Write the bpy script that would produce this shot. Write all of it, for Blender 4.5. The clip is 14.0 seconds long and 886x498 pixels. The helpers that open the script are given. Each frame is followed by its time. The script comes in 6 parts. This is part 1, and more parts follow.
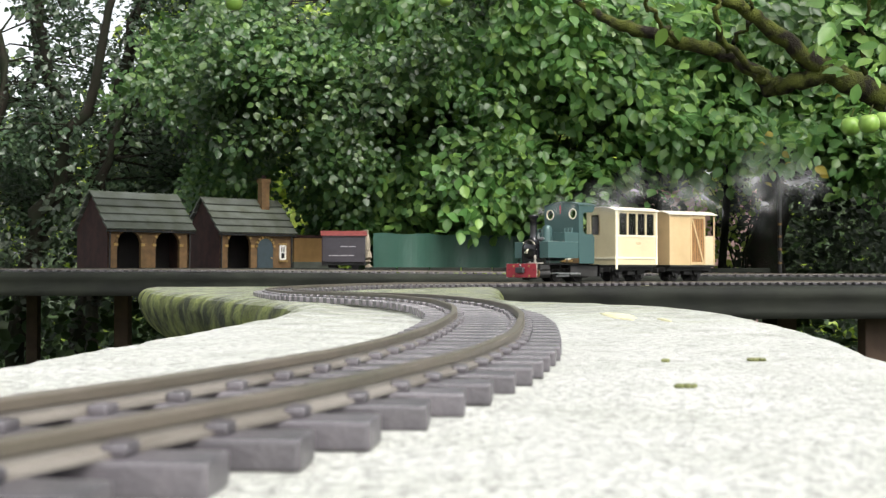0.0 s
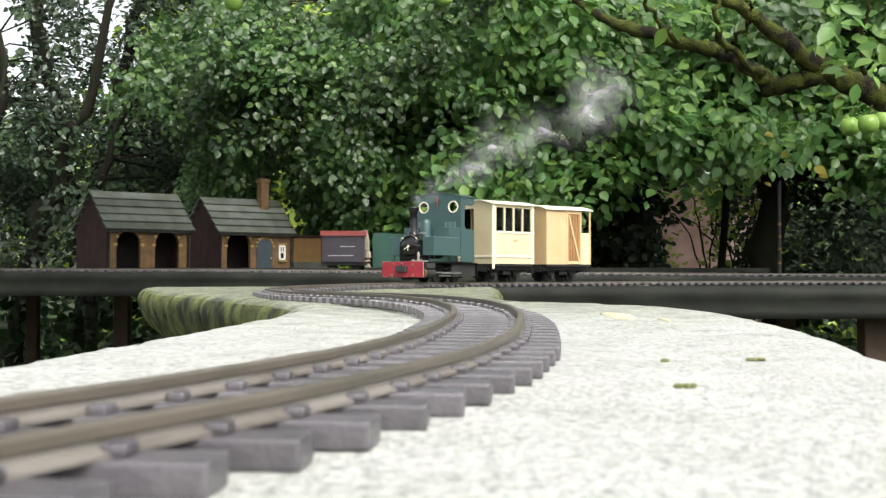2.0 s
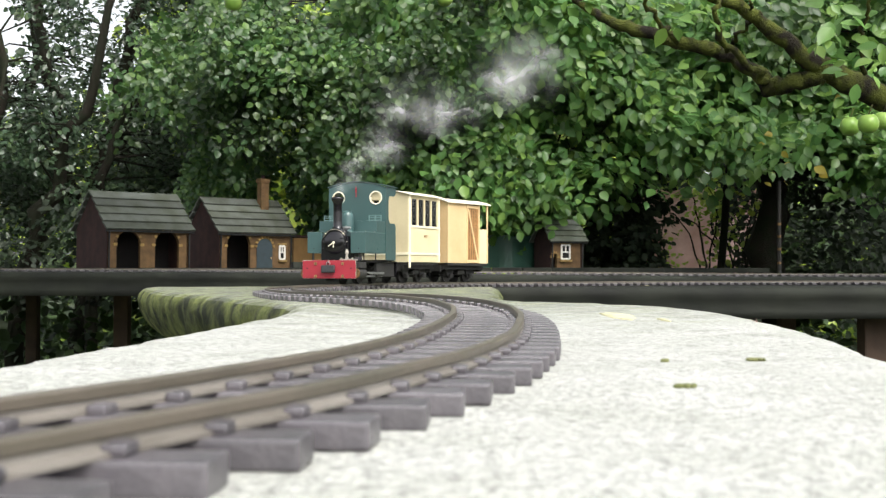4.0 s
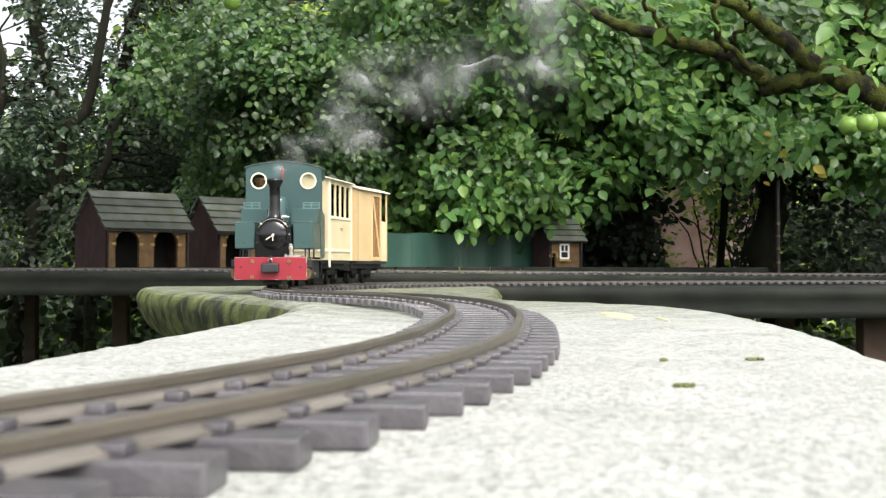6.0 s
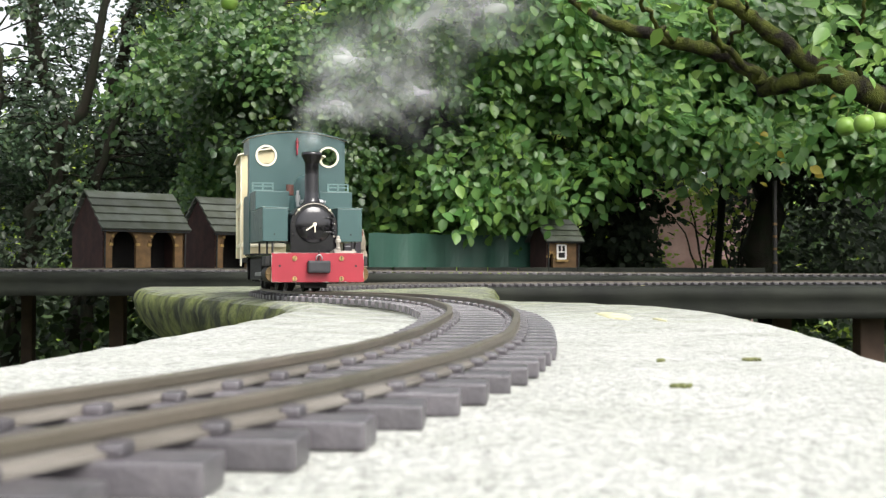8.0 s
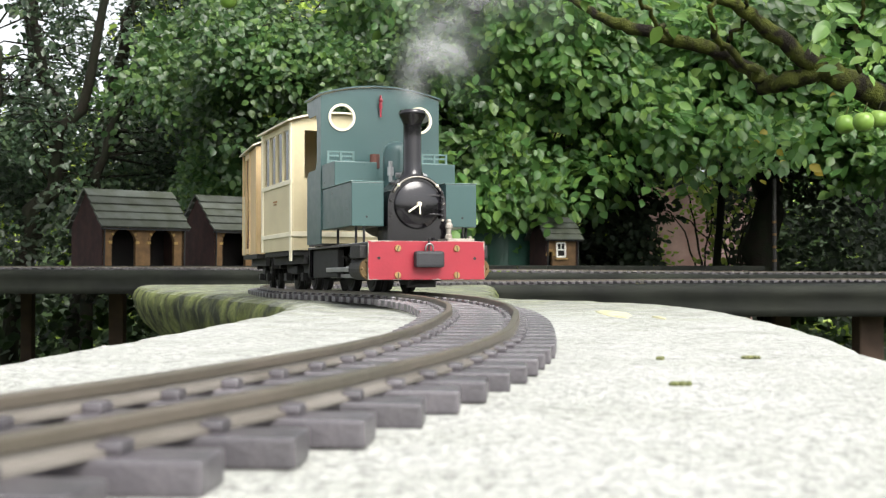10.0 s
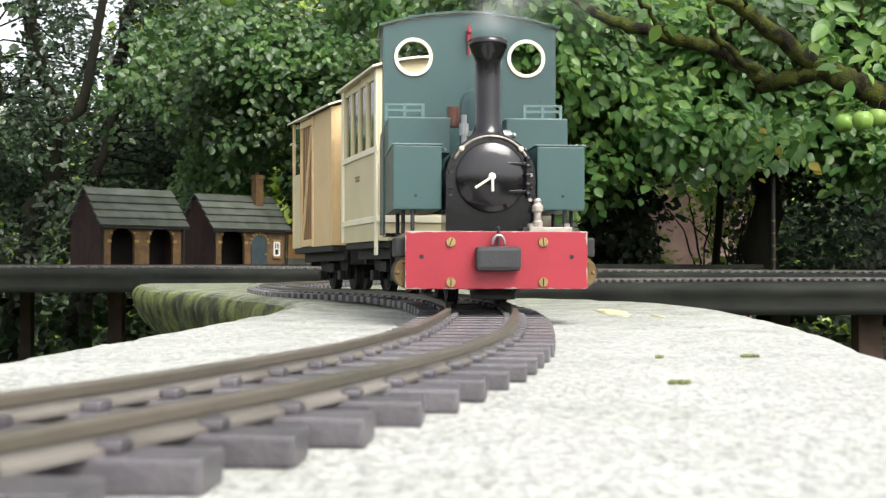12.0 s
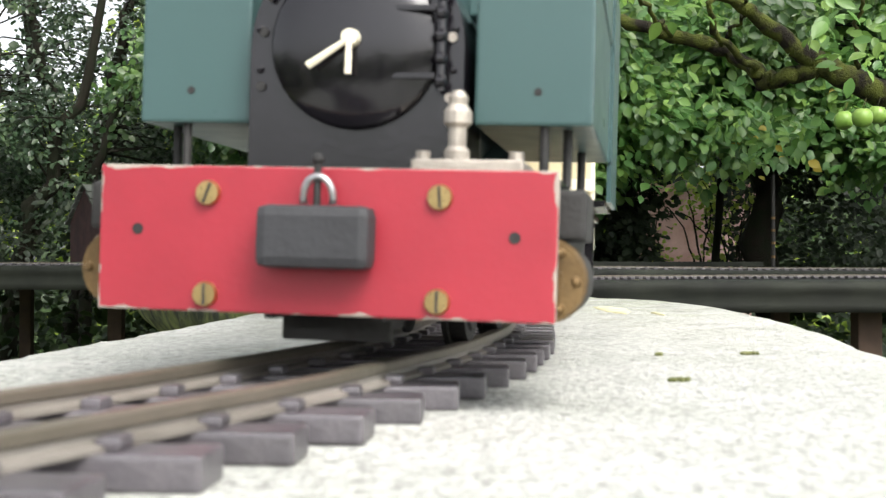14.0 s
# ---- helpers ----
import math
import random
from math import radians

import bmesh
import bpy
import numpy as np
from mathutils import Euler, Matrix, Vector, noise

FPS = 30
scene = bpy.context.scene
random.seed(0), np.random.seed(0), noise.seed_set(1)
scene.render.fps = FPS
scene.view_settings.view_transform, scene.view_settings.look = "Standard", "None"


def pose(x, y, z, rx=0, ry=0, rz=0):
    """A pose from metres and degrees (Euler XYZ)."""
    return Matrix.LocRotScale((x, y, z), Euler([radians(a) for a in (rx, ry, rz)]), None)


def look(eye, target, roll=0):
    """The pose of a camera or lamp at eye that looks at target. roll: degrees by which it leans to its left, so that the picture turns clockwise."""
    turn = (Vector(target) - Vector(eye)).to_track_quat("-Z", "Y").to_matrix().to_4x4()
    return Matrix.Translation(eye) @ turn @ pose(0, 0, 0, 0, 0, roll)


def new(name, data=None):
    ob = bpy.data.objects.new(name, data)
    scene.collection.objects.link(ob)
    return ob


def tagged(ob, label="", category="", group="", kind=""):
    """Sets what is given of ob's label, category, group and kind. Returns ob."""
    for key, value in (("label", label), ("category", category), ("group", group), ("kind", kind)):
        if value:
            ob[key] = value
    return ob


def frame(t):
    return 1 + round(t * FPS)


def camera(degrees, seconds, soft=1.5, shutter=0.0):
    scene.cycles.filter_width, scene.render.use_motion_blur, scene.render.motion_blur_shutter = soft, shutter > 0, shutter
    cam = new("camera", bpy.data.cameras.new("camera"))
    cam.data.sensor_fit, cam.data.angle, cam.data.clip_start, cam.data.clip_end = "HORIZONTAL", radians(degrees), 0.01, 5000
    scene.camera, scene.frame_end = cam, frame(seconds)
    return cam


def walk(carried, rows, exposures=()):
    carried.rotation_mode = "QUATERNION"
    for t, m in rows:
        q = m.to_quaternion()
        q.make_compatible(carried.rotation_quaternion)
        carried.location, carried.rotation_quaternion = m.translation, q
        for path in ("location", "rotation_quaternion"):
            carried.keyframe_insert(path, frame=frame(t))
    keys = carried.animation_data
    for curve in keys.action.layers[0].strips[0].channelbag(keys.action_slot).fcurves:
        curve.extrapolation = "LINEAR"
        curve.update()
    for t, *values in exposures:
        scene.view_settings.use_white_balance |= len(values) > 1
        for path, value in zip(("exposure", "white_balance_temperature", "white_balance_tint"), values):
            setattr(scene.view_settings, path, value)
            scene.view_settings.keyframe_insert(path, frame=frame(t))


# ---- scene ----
# ---- camera and its way ----
CAM_Z = 0.0293
F = 2150.0  # divides bearings
K = 1.5535  # stretch of the plan in depth
cam = camera(40.08, 14.0, soft=1.2)
cam.data.dof.use_dof = True
cam.data.dof.focus_distance = 1.1
cam.data.dof.aperture_fstop = 46.0
DRIFT = [(0, 0, 0), (1.5, 0, 0.6), (2, -1, 0), (3.2, -1, 0), (5.5, -1.5, -0.3), (6.0, -3, -1), (6.5, -3.3, -4), (6.75, -5, -1.5), (7.0, -6.5, 0.3),
         (7.5, -8, 0.8), (8.0, -8, -0.3), (10.5, -9.5, -4.6), (11, -10, -5.4), (12, -10.5, -6.3), (12.5, -10.8, -6.8), (13, -10.8, -8), (13.5, -11, -10.4), (14, -11, -11)]
walk(cam, [(t, pose(0, 0, CAM_Z, 91.12 + 0.02665 * dy, 0, 0.02665 * dx)) for t, dx, dy in DRIFT], [(0, 1.2), (11.5, 1.2), (13, 1.26), (14, 1.36)])

# ---- light: bright overcast day ----
world = bpy.data.worlds.new("overcast_sky")
scene.world = world
world.use_nodes = True
sky = world.node_tree.nodes.new("ShaderNodeTexSky")
sky.sky_type = "NISHITA"
sky.sun_disc = False
sky.sun_elevation = radians(53)
sky.sun_rotation = radians(150)
sky.air_density = 1.0
sky.dust_density = 4.0
sky.ozone_density = 0.6
cloud = world.node_tree.nodes.new("ShaderNodeHueSaturation")
cloud.inputs["Saturation"].default_value = 0.22
world.node_tree.links.new(sky.outputs[0], cloud.inputs["Color"])
world.node_tree.links.new(cloud.outputs[0], world.node_tree.nodes["Background"].inputs[0])
world.node_tree.nodes["Background"].inputs[1].default_value = 0.15
sun_data = bpy.data.lights.new("sun", "SUN")
sun_data.energy = 1.4
sun_data.angle = radians(35)
sun_data.color = (1.0, 0.96, 0.9)
sun = new("sun", sun_data)
sun.matrix_world = look((1.8, -2.6, 4), (0.0, 0.5, 0))
scene.view_settings.exposure = 1.2


# ---- materials ----
def material(name, base, rough=0.6, metal=0.0, vary=0.25, scale=60.0, bump=0.2, second=None, per="object", spec=0.5, fine=None, blend=(0.35, 0.65), bump_dist=0.0006):
    """A principled material: colour varied by two noises and by piece, with fine relief."""
    m = bpy.data.materials.new(name)
    m.use_nodes = True
    nt = m.node_tree
    bs = nt.nodes["Principled BSDF"]
    bs.inputs["Metallic"].default_value = metal
    bs.inputs["Specular IOR Level"].default_value = spec
    co = nt.nodes.new("ShaderNodeTexCoord")
    big = nt.nodes.new("ShaderNodeTexNoise")
    big.inputs["Scale"].default_value = scale
    big.inputs["Detail"].default_value = 5
    small = nt.nodes.new("ShaderNodeTexNoise")
    small.inputs["Scale"].default_value = fine or scale * 9
    small.inputs["Detail"].default_value = 3
    for n in (big, small):
        nt.links.new(co.outputs["Object"], n.inputs["Vector"])
    ramp = nt.nodes.new("ShaderNodeMapRange")
    ramp.inputs[1].default_value, ramp.inputs[2].default_value = blend
    nt.links.new(big.outputs["Fac"], ramp.inputs[0])
    mix = nt.nodes.new("ShaderNodeMix")
    mix.data_type = "RGBA"
    second = second or tuple(c * (1 - vary) for c in base)
    mix.inputs["A"].default_value = (*base, 1)
    mix.inputs["B"].default_value = (*second, 1)
    nt.links.new(ramp.outputs[0], mix.inputs["Factor"])
    hsv = nt.nodes.new("ShaderNodeHueSaturation")
    nt.links.new(mix.outputs["Result"], hsv.inputs["Color"])
    rnd = nt.nodes.new("ShaderNodeObjectInfo" if per == "object" else "ShaderNodeNewGeometry")
    add = nt.nodes.new("ShaderNodeMath")
    add.operation = "MULTIPLY_ADD"
    add.inputs[1].default_value = vary
    add.inputs[2].default_value = 1 - vary / 2
    nt.links.new(rnd.outputs["Random" if per == "object" else "Random Per Island"], add.inputs[0])
    grain = nt.nodes.new("ShaderNodeMath")
    grain.operation = "MULTIPLY_ADD"
    grain.inputs[1].default_value = vary * 0.8
    grain.inputs[2].default_value = -vary * 0.4
    nt.links.new(small.outputs["Fac"], grain.inputs[0])
    tot = nt.nodes.new("ShaderNodeMath")
    nt.links.new(add.outputs[0], tot.inputs[0])
    nt.links.new(grain.outputs[0], tot.inputs[1])
    nt.links.new(tot.outputs[0], hsv.inputs["Value"])
    nt.links.new(hsv.outputs[0], bs.inputs["Base Color"])
    rr = nt.nodes.new("ShaderNodeMapRange")
    rr.inputs[3].default_value = max(0.03, rough - 0.1)
    rr.inputs[4].default_value = min(1, rough + 0.1)
    nt.links.new(small.outputs["Fac"], rr.inputs[0])
    nt.links.new(rr.outputs[0], bs.inputs["Roughness"])
    if bump:
        bp = nt.nodes.new("ShaderNodeBump")
        bp.inputs["Strength"].default_value = bump
        bp.inputs["Distance"].default_value = bump_dist
        nt.links.new(small.outputs["Fac"], bp.inputs["Height"])
        nt.links.new(bp.outputs[0], bs.inputs["Normal"])
    return m


def leaf_material(name, base, second, vary=0.5, gloss=0.4, hue=0.03):
    """Leaf with light coming through it; colour varied leaf by leaf."""
    m = bpy.data.materials.new(name)
    m.use_nodes = True
    nt = m.node_tree
    bs = nt.nodes["Principled BSDF"]
    bs.inputs["Roughness"].default_value = gloss
    geo = nt.nodes.new("ShaderNodeNewGeometry")
    mix = nt.nodes.new("ShaderNodeMix")
    mix.data_type = "RGBA"
    mix.inputs["A"].default_value = (*base, 1)
    mix.inputs["B"].default_value = (*second, 1)
    cur = nt.nodes.new("ShaderNodeMath")
    cur.operation = "POWER"
    cur.inputs[1].default_value = 2.2
    nt.links.new(geo.outputs["Random Per Island"], cur.inputs[0])
    nt.links.new(cur.outputs[0], mix.inputs["Factor"])
    co = nt.nodes.new("ShaderNodeTexCoord")
    nz = nt.nodes.new("ShaderNodeTexNoise")
    nz.inputs["Scale"].default_value = 3.0
    nt.links.new(co.outputs["Object"], nz.inputs["Vector"])
    val = nt.nodes.new("ShaderNodeMapRange")
    val.inputs[1].default_value, val.inputs[2].default_value = 0.32, 0.68
    val.inputs[3].default_value, val.inputs[4].default_value = 1 - vary, 1 + vary
    nt.links.new(nz.outputs["Fac"], val.inputs[0])
    hsv = nt.nodes.new("ShaderNodeHueSaturation")
    nt.links.new(mix.outputs["Result"], hsv.inputs["Color"])
    nt.links.new(val.outputs[0], hsv.inputs["Value"])
    nt.links.new(hsv.outputs[0], bs.inputs["Base Color"])
    tr = nt.nodes.new("ShaderNodeBsdfTranslucent")
    nt.links.new(hsv.outputs[0], tr.inputs["Color"])
    ms = nt.nodes.new("ShaderNodeMixShader")
    ms.inputs[0].default_value = 0.45
    nt.links.new(bs.outputs[0], ms.inputs[1])
    nt.links.new(tr.outputs[0], ms.inputs[2])
    nt.links.new(ms.outputs[0], nt.nodes["Material Output"].inputs[0])
    return m


M_CONCRETE = material("pale_cast_stone", (0.505, 0.515, 0.478), 0.9, vary=0.22, scale=22, bump=1.0, second=(0.42, 0.432, 0.388), fine=600, bump_dist=0.002)
M_MOSS = material("moss", (0.10, 0.13, 0.03), 0.95, vary=0.5, scale=40, bump=1.0, second=(0.2, 0.2, 0.09), bump_dist=0.003)
M_FELT = material("roofing_felt", (0.012, 0.013, 0.011), 0.8, vary=0.4, scale=9, bump=0.8, spec=0.25, second=(0.024, 0.027, 0.020), fine=500, bump_dist=0.001)
M_POST = material("brown_timber", (0.075, 0.047, 0.032), 0.8, vary=0.4, scale=18, bump=0.5)
M_RAIL = material("weathered_rail", (0.125, 0.112, 0.085), 0.42, 0.5, vary=0.15, scale=35, bump=0.15, second=(0.17, 0.145, 0.115))
# The rail foot's reflected light is put into this paler colour.
M_RAILFOOT = material("pale_sheen_rail_foot", (0.24, 0.22, 0.195), 0.5, 0.2, vary=0.25, scale=35, bump=0.15, second=(0.15, 0.135, 0.115))
M_SLEEPER = material("grey_purple_plastic", (0.058, 0.053, 0.060), 0.36, vary=0.3, scale=120, bump=0.4, second=(0.11, 0.10, 0.108), spec=0.8)
M_GREEN = material("dark_green_paint", (0.043, 0.088, 0.086), 0.32, vary=0.07, scale=14, bump=0.05)
M_BLACK = material("black_paint", (0.007, 0.006, 0.008), 0.14, vary=0.3, scale=60, bump=0.05, spec=0.6)
M_SOOT = material("sooty_black", (0.02, 0.019, 0.018), 0.7, vary=0.4, scale=90, bump=0.4)
M_RED = material("red_paint", (0.31, 0.022, 0.036), 0.42, vary=0.12, scale=50, bump=0.12)
M_BARE = material("bare_worn_metal", (0.42, 0.38, 0.33), 0.5, 0.6, vary=0.4, scale=150, bump=0.4)
M_BRASS = material("brass", (0.62, 0.45, 0.2), 0.3, 1.0, vary=0.2, scale=150, bump=0.1)
M_BRONZE = material("tarnished_bronze", (0.22, 0.14, 0.06), 0.5, 0.6, vary=0.5, scale=120, bump=0.3)
M_STEEL = material("dull_steel", (0.45, 0.45, 0.45), 0.35, 0.9, vary=0.2, scale=120, bump=0.1)
M_IVORY = material("ivory_paint", (0.78, 0.72, 0.55), 0.45, vary=0.08, scale=40, bump=0.1)
M_CREAM = material("cream_painted_wood", (0.64, 0.56, 0.35), 0.55, vary=0.12, scale=25, bump=0.25, second=(0.58, 0.50, 0.31))
M_CREAM_LIGHT = material("pale_cream_trim", (0.83, 0.77, 0.58), 0.5, vary=0.08, scale=30, bump=0.15)
M_TAN = material("pale_bare_wood", (0.66, 0.48, 0.26), 0.6, vary=0.15, scale=22, bump=0.25, second=(0.58, 0.42, 0.22))
M_OAK = material("orange_brown_wood", (0.36, 0.185, 0.065), 0.6, vary=0.25, scale=30, bump=0.3)
M_ROOFCARD = material("whitish_roof_card", (0.80, 0.74, 0.60), 0.6, vary=0.08, scale=20, bump=0.1)
M_BRICK_RED = material("dark_red_brick", (0.038, 0.014, 0.012), 0.9, vary=0.5, scale=30, bump=0.4)
M_BRICK_BUFF = material("buff_brick", (0.165, 0.095, 0.038), 0.85, vary=0.4, scale=40, bump=0.4)
M_QUOIN = material("yellow_quoin", (0.34, 0.22, 0.07), 0.8, vary=0.3, scale=40, bump=0.3)
M_SLATE = material("grey_green_slate", (0.115, 0.125, 0.112), 0.8, vary=0.4, scale=16, bump=0.5, second=(0.07, 0.078, 0.058), spec=0.3)
M_DARK = material("painted_interior_dark", (0.012, 0.010, 0.009), 0.9, vary=0.3, scale=30, bump=0.2)
M_BLUEDOOR = material("grey_blue_door_paint", (0.035, 0.055, 0.065), 0.6, vary=0.2, scale=40, bump=0.2)
M_WHITE = material("white_paint", (0.8, 0.78, 0.72), 0.5, vary=0.1, scale=40, bump=0.1)
M_SHEET = material("green_plastic_sheet", (0.019, 0.060, 0.043), 0.4, vary=0.25, scale=4, bump=0.2, second=(0.030, 0.082, 0.060))
M_WAGON = material("dark_grey_wagon_paint", (0.032, 0.027, 0.035), 0.6, vary=0.2, scale=40, bump=0.2)
M_WAGONROOF = material("dull_red_roof", (0.18, 0.034, 0.030), 0.6, vary=0.25, scale=30, bump=0.2)
M_PINK = material("pink_render_wall", (0.68, 0.46, 0.42), 0.9, vary=0.3, scale=5, bump=0.4, second=(0.42, 0.25, 0.21))
M_BARK = material("dark_bark", (0.020, 0.016, 0.012), 0.9, spec=0.2, vary=0.5, scale=18, bump=1.0, second=(0.014, 0.018, 0.009), bump_dist=0.004)
M_APPLEBARK = material("mossy_apple_bark", (0.017, 0.014, 0.010), 0.95, spec=0.2, vary=0.5, scale=26, bump=1.0, second=(0.075, 0.088, 0.016), blend=(0.38, 0.58), bump_dist=0.005)
M_SOIL = material("leafy_soil", (0.05, 0.045, 0.025), 0.95, vary=0.5, scale=3, bump=0.6, second=(0.045, 0.065, 0.02), bump_dist=0.02)
M_APPLE = material("green_apple_skin", (0.16, 0.30, 0.045), 0.35, vary=0.15, scale=25, bump=0.05, second=(0.22, 0.34, 0.07))
M_YLEAF = material("fallen_yellow_leaf", (0.52, 0.50, 0.22), 0.7, vary=0.2, scale=60, bump=0.2)
L_HAZEL = leaf_material("hazel_leaf", (0.080, 0.185, 0.050), (0.19, 0.32, 0.068), 0.45, 0.38)
L_SMALL = leaf_material("shrub_leaf", (0.042, 0.098, 0.030), (0.13, 0.22, 0.055), 0.55, 0.34)
L_ELDER = leaf_material("elder_leaf", (0.032, 0.060, 0.030), (0.065, 0.10, 0.045), 0.5, 0.30)
# Near-black leaf: the deep shade is put into its colour.
L_SHADE = leaf_material("shade_dark_leaf", (0.016, 0.028, 0.013), (0.03, 0.045, 0.018), 0.4, 0.6)
M_YARD = material("ochre_render", (0.33, 0.19, 0.065), 0.8, vary=0.2, scale=30, bump=0.3)
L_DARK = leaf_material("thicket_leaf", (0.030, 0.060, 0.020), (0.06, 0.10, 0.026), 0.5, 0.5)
# Yellow-green raised in brightness: sunlight is put into the leaf colour.
L_SUNLIT = leaf_material("painted_sunlit_leaf", (0.22, 0.34, 0.04), (0.42, 0.50, 0.08), 0.4, 0.5)
L_APPLE = leaf_material("apple_leaf", (0.10, 0.21, 0.05), (0.20, 0.33, 0.065), 0.35, 0.4)
L_AUTUMN = leaf_material("turning_leaf", (0.36, 0.30, 0.04), (0.48, 0.38, 0.05), 0.2, 0.5)


# ---- mesh helpers ----
def part(name, bm, mat, parent=None, label="", smooth=False, m=None):
    me = bpy.data.meshes.new(name)
    bm.normal_update()
    bm.to_mesh(me)
    bm.free()
    return link(name, me, mat, parent, label, smooth, m)


def link(name, me, mat, parent=None, label="", smooth=False, m=None):
    if mat and not me.materials:
        me.materials.append(mat)
    if smooth:
        me.polygons.foreach_set("use_smooth", [True] * len(me.polygons))
    ob = new(name, me)
    if parent:
        ob.parent = parent
    if m is not None:
        ob.matrix_basis = m
    return tagged(ob, label)


def thing(name, label, category, group="", kind="", m=None):
    ob = new(name)
    ob.empty_display_size = 0.02
    if m is not None:
        ob.matrix_basis = m
    return tagged(ob, label, category, group, kind)


def box(bm, x0, x1, y0, y1, z0, z1, bevel=0.0, m=None):
    r = bmesh.ops.create_cube(bm, size=1.0)
    vs = r["verts"]
    bmesh.ops.scale(bm, vec=(x1 - x0, y1 - y0, z1 - z0), verts=vs)
    bmesh.ops.translate(bm, vec=((x0 + x1) / 2, (y0 + y1) / 2, (z0 + z1) / 2), verts=vs)
    if bevel:
        es = list({e for v in vs for e in v.link_edges})
        g = bmesh.ops.bevel(bm, geom=es, offset=bevel, segments=2, affect="EDGES", profile=0.6)
        vs = list({v for f in g["faces"] for v in f.verts} | {v for v in vs if v.is_valid})
    if m is not None:
        bmesh.ops.transform(bm, matrix=m, verts=vs)
    return bm


def cyl(bm, p0, p1, r0, r1=None, seg=16, caps=True):
    p0, p1 = Vector(p0), Vector(p1)
    d = p1 - p0
    m = Matrix.Translation((p0 + p1) / 2) @ d.to_track_quat("Z", "Y").to_matrix().to_4x4()
    bmesh.ops.create_cone(bm, cap_ends=caps, segments=seg, radius1=r0, radius2=r0 if r1 is None else r1, depth=d.length, matrix=m)
    return bm


def ball(bm, c, r, seg=10):
    bmesh.ops.create_uvsphere(bm, u_segments=seg, v_segments=max(6, seg // 2 + 1), radius=r, matrix=Matrix.Translation(c))
    return bm


def lathe(bm, profile, origin=(0, 0, 0), seg=24):
    """Turn (radius, height) pairs round the upright axis through origin."""
    rings = []
    for r, z in profile:
        rings.append([bm.verts.new((origin[0] + r * math.cos(2 * math.pi * k / seg), origin[1] + r * math.sin(2 * math.pi * k / seg), origin[2] + z)) for k in range(seg)])
    for a, b in zip(rings, rings[1:]):
        for k in range(seg):
            bm.faces.new((a[k], a[(k + 1) % seg], b[(k + 1) % seg], b[k]))
    bm.faces.new(rings[-1])
    bm.faces.new(rings[0][::-1])
    return bm


def extrude_outline(bm, pts, x0, x1, axis="x"):
    """A plate: an outline in the other two axes, thick from x0 to x1."""
    def at(p, s):
        return (s, p[0], p[1]) if axis == "x" else ((p[0], s, p[1]) if axis == "y" else (p[0], p[1], s))
    a = [bm.verts.new(at(p, x0)) for p in pts]
    b = [bm.verts.new(at(p, x1)) for p in pts]
    n = len(pts)
    for k in range(n):
        bm.faces.new((a[k], a[(k + 1) % n], b[(k + 1) % n], b[k]))
    bm.faces.new(a[::-1])
    bm.faces.new(b)
    bmesh.ops.recalc_face_normals(bm, faces=bm.faces[:])
    return bm


def tube(bm, pts, radii, seg=8):
    """A round limb through points with a radius at each."""
    pts = [Vector(p) for p in pts]
    rings = []
    for i, p in enumerate(pts):
        d = (pts[min(i + 1, len(pts) - 1)] - pts[max(i - 1, 0)]).normalized()
        q = d.to_track_quat("Z", "Y").to_matrix()
        rings.append([bm.verts.new(p + q @ Vector((radii[i] * math.cos(2 * math.pi * k / seg), radii[i] * math.sin(2 * math.pi * k / seg), 0))) for k in range(seg)])
    for a, b in zip(rings, rings[1:]):
        for k in range(seg):
            bm.faces.new((a[k], a[(k + 1) % seg], b[(k + 1) % seg], b[k]))
    bm.faces.new(rings[0][::-1])
    bm.faces.new(rings[-1])
    return bm


def knotted(pts, n, wander, rng):
    """A limb's way made finer and less straight."""
    pts = np.array(pts, float)
    s = np.linspace(0, len(pts) - 1, n)
    out = np.stack([np.interp(s, range(len(pts)), pts[:, k]) for k in range(3)], 1)
    out[1:-1] += rng.normal(0, wander, (n - 2, 3))
    return out


# ---- the line of the track ----
# centre line, from the far end to the near end
LINE = [(1.184, 3.114), (1.085, 3.102), (0.987, 3.083), (0.890, 3.058), (0.794, 3.027), (0.702, 2.991), (0.611, 2.948), (0.523, 2.900), (0.439, 2.847), (0.357, 2.789),
        (0.279, 2.727), (0.202, 2.663), (0.128, 2.596), (0.059, 2.524), (-0.003, 2.445), (-0.055, 2.360), (-0.098, 2.269), (-0.136, 2.177), (-0.167, 2.082), (-0.194, 1.986),
        (-0.214, 1.887), (-0.225, 1.788), (-0.226, 1.688), (-0.214, 1.589), (-0.193, 1.491), (-0.168, 1.395), (-0.139, 1.299), (-0.104, 1.205), (-0.068, 1.112),
        (-0.034, 1.018), (-0.006, 0.922), (0.014, 0.824), (0.024, 0.724), (0.023, 0.624), (0.016, 0.525), (0.007, 0.425), (-0.010, 0.326), (-0.037, 0.231), (-0.076, 0.138),
        (-0.123, 0.050), (-0.195, -0.05), (-0.29, -0.15)]
HUMP_Y = [-1, 0.25, 0.5, 0.65, 0.85, 1.0, 1.15, 1.35, 1.8, 2.1, 2.35, 2.6, 9]
HUMP_Z = [0, -0.0003, -0.001, -0.0005, 0.0016, 0.0021, 0.001, -0.0006, -0.0006, 0.0004, 0.001, -0.0006, -0.001]


def dip(y):
    return float(np.interp(y, HUMP_Y, HUMP_Z))


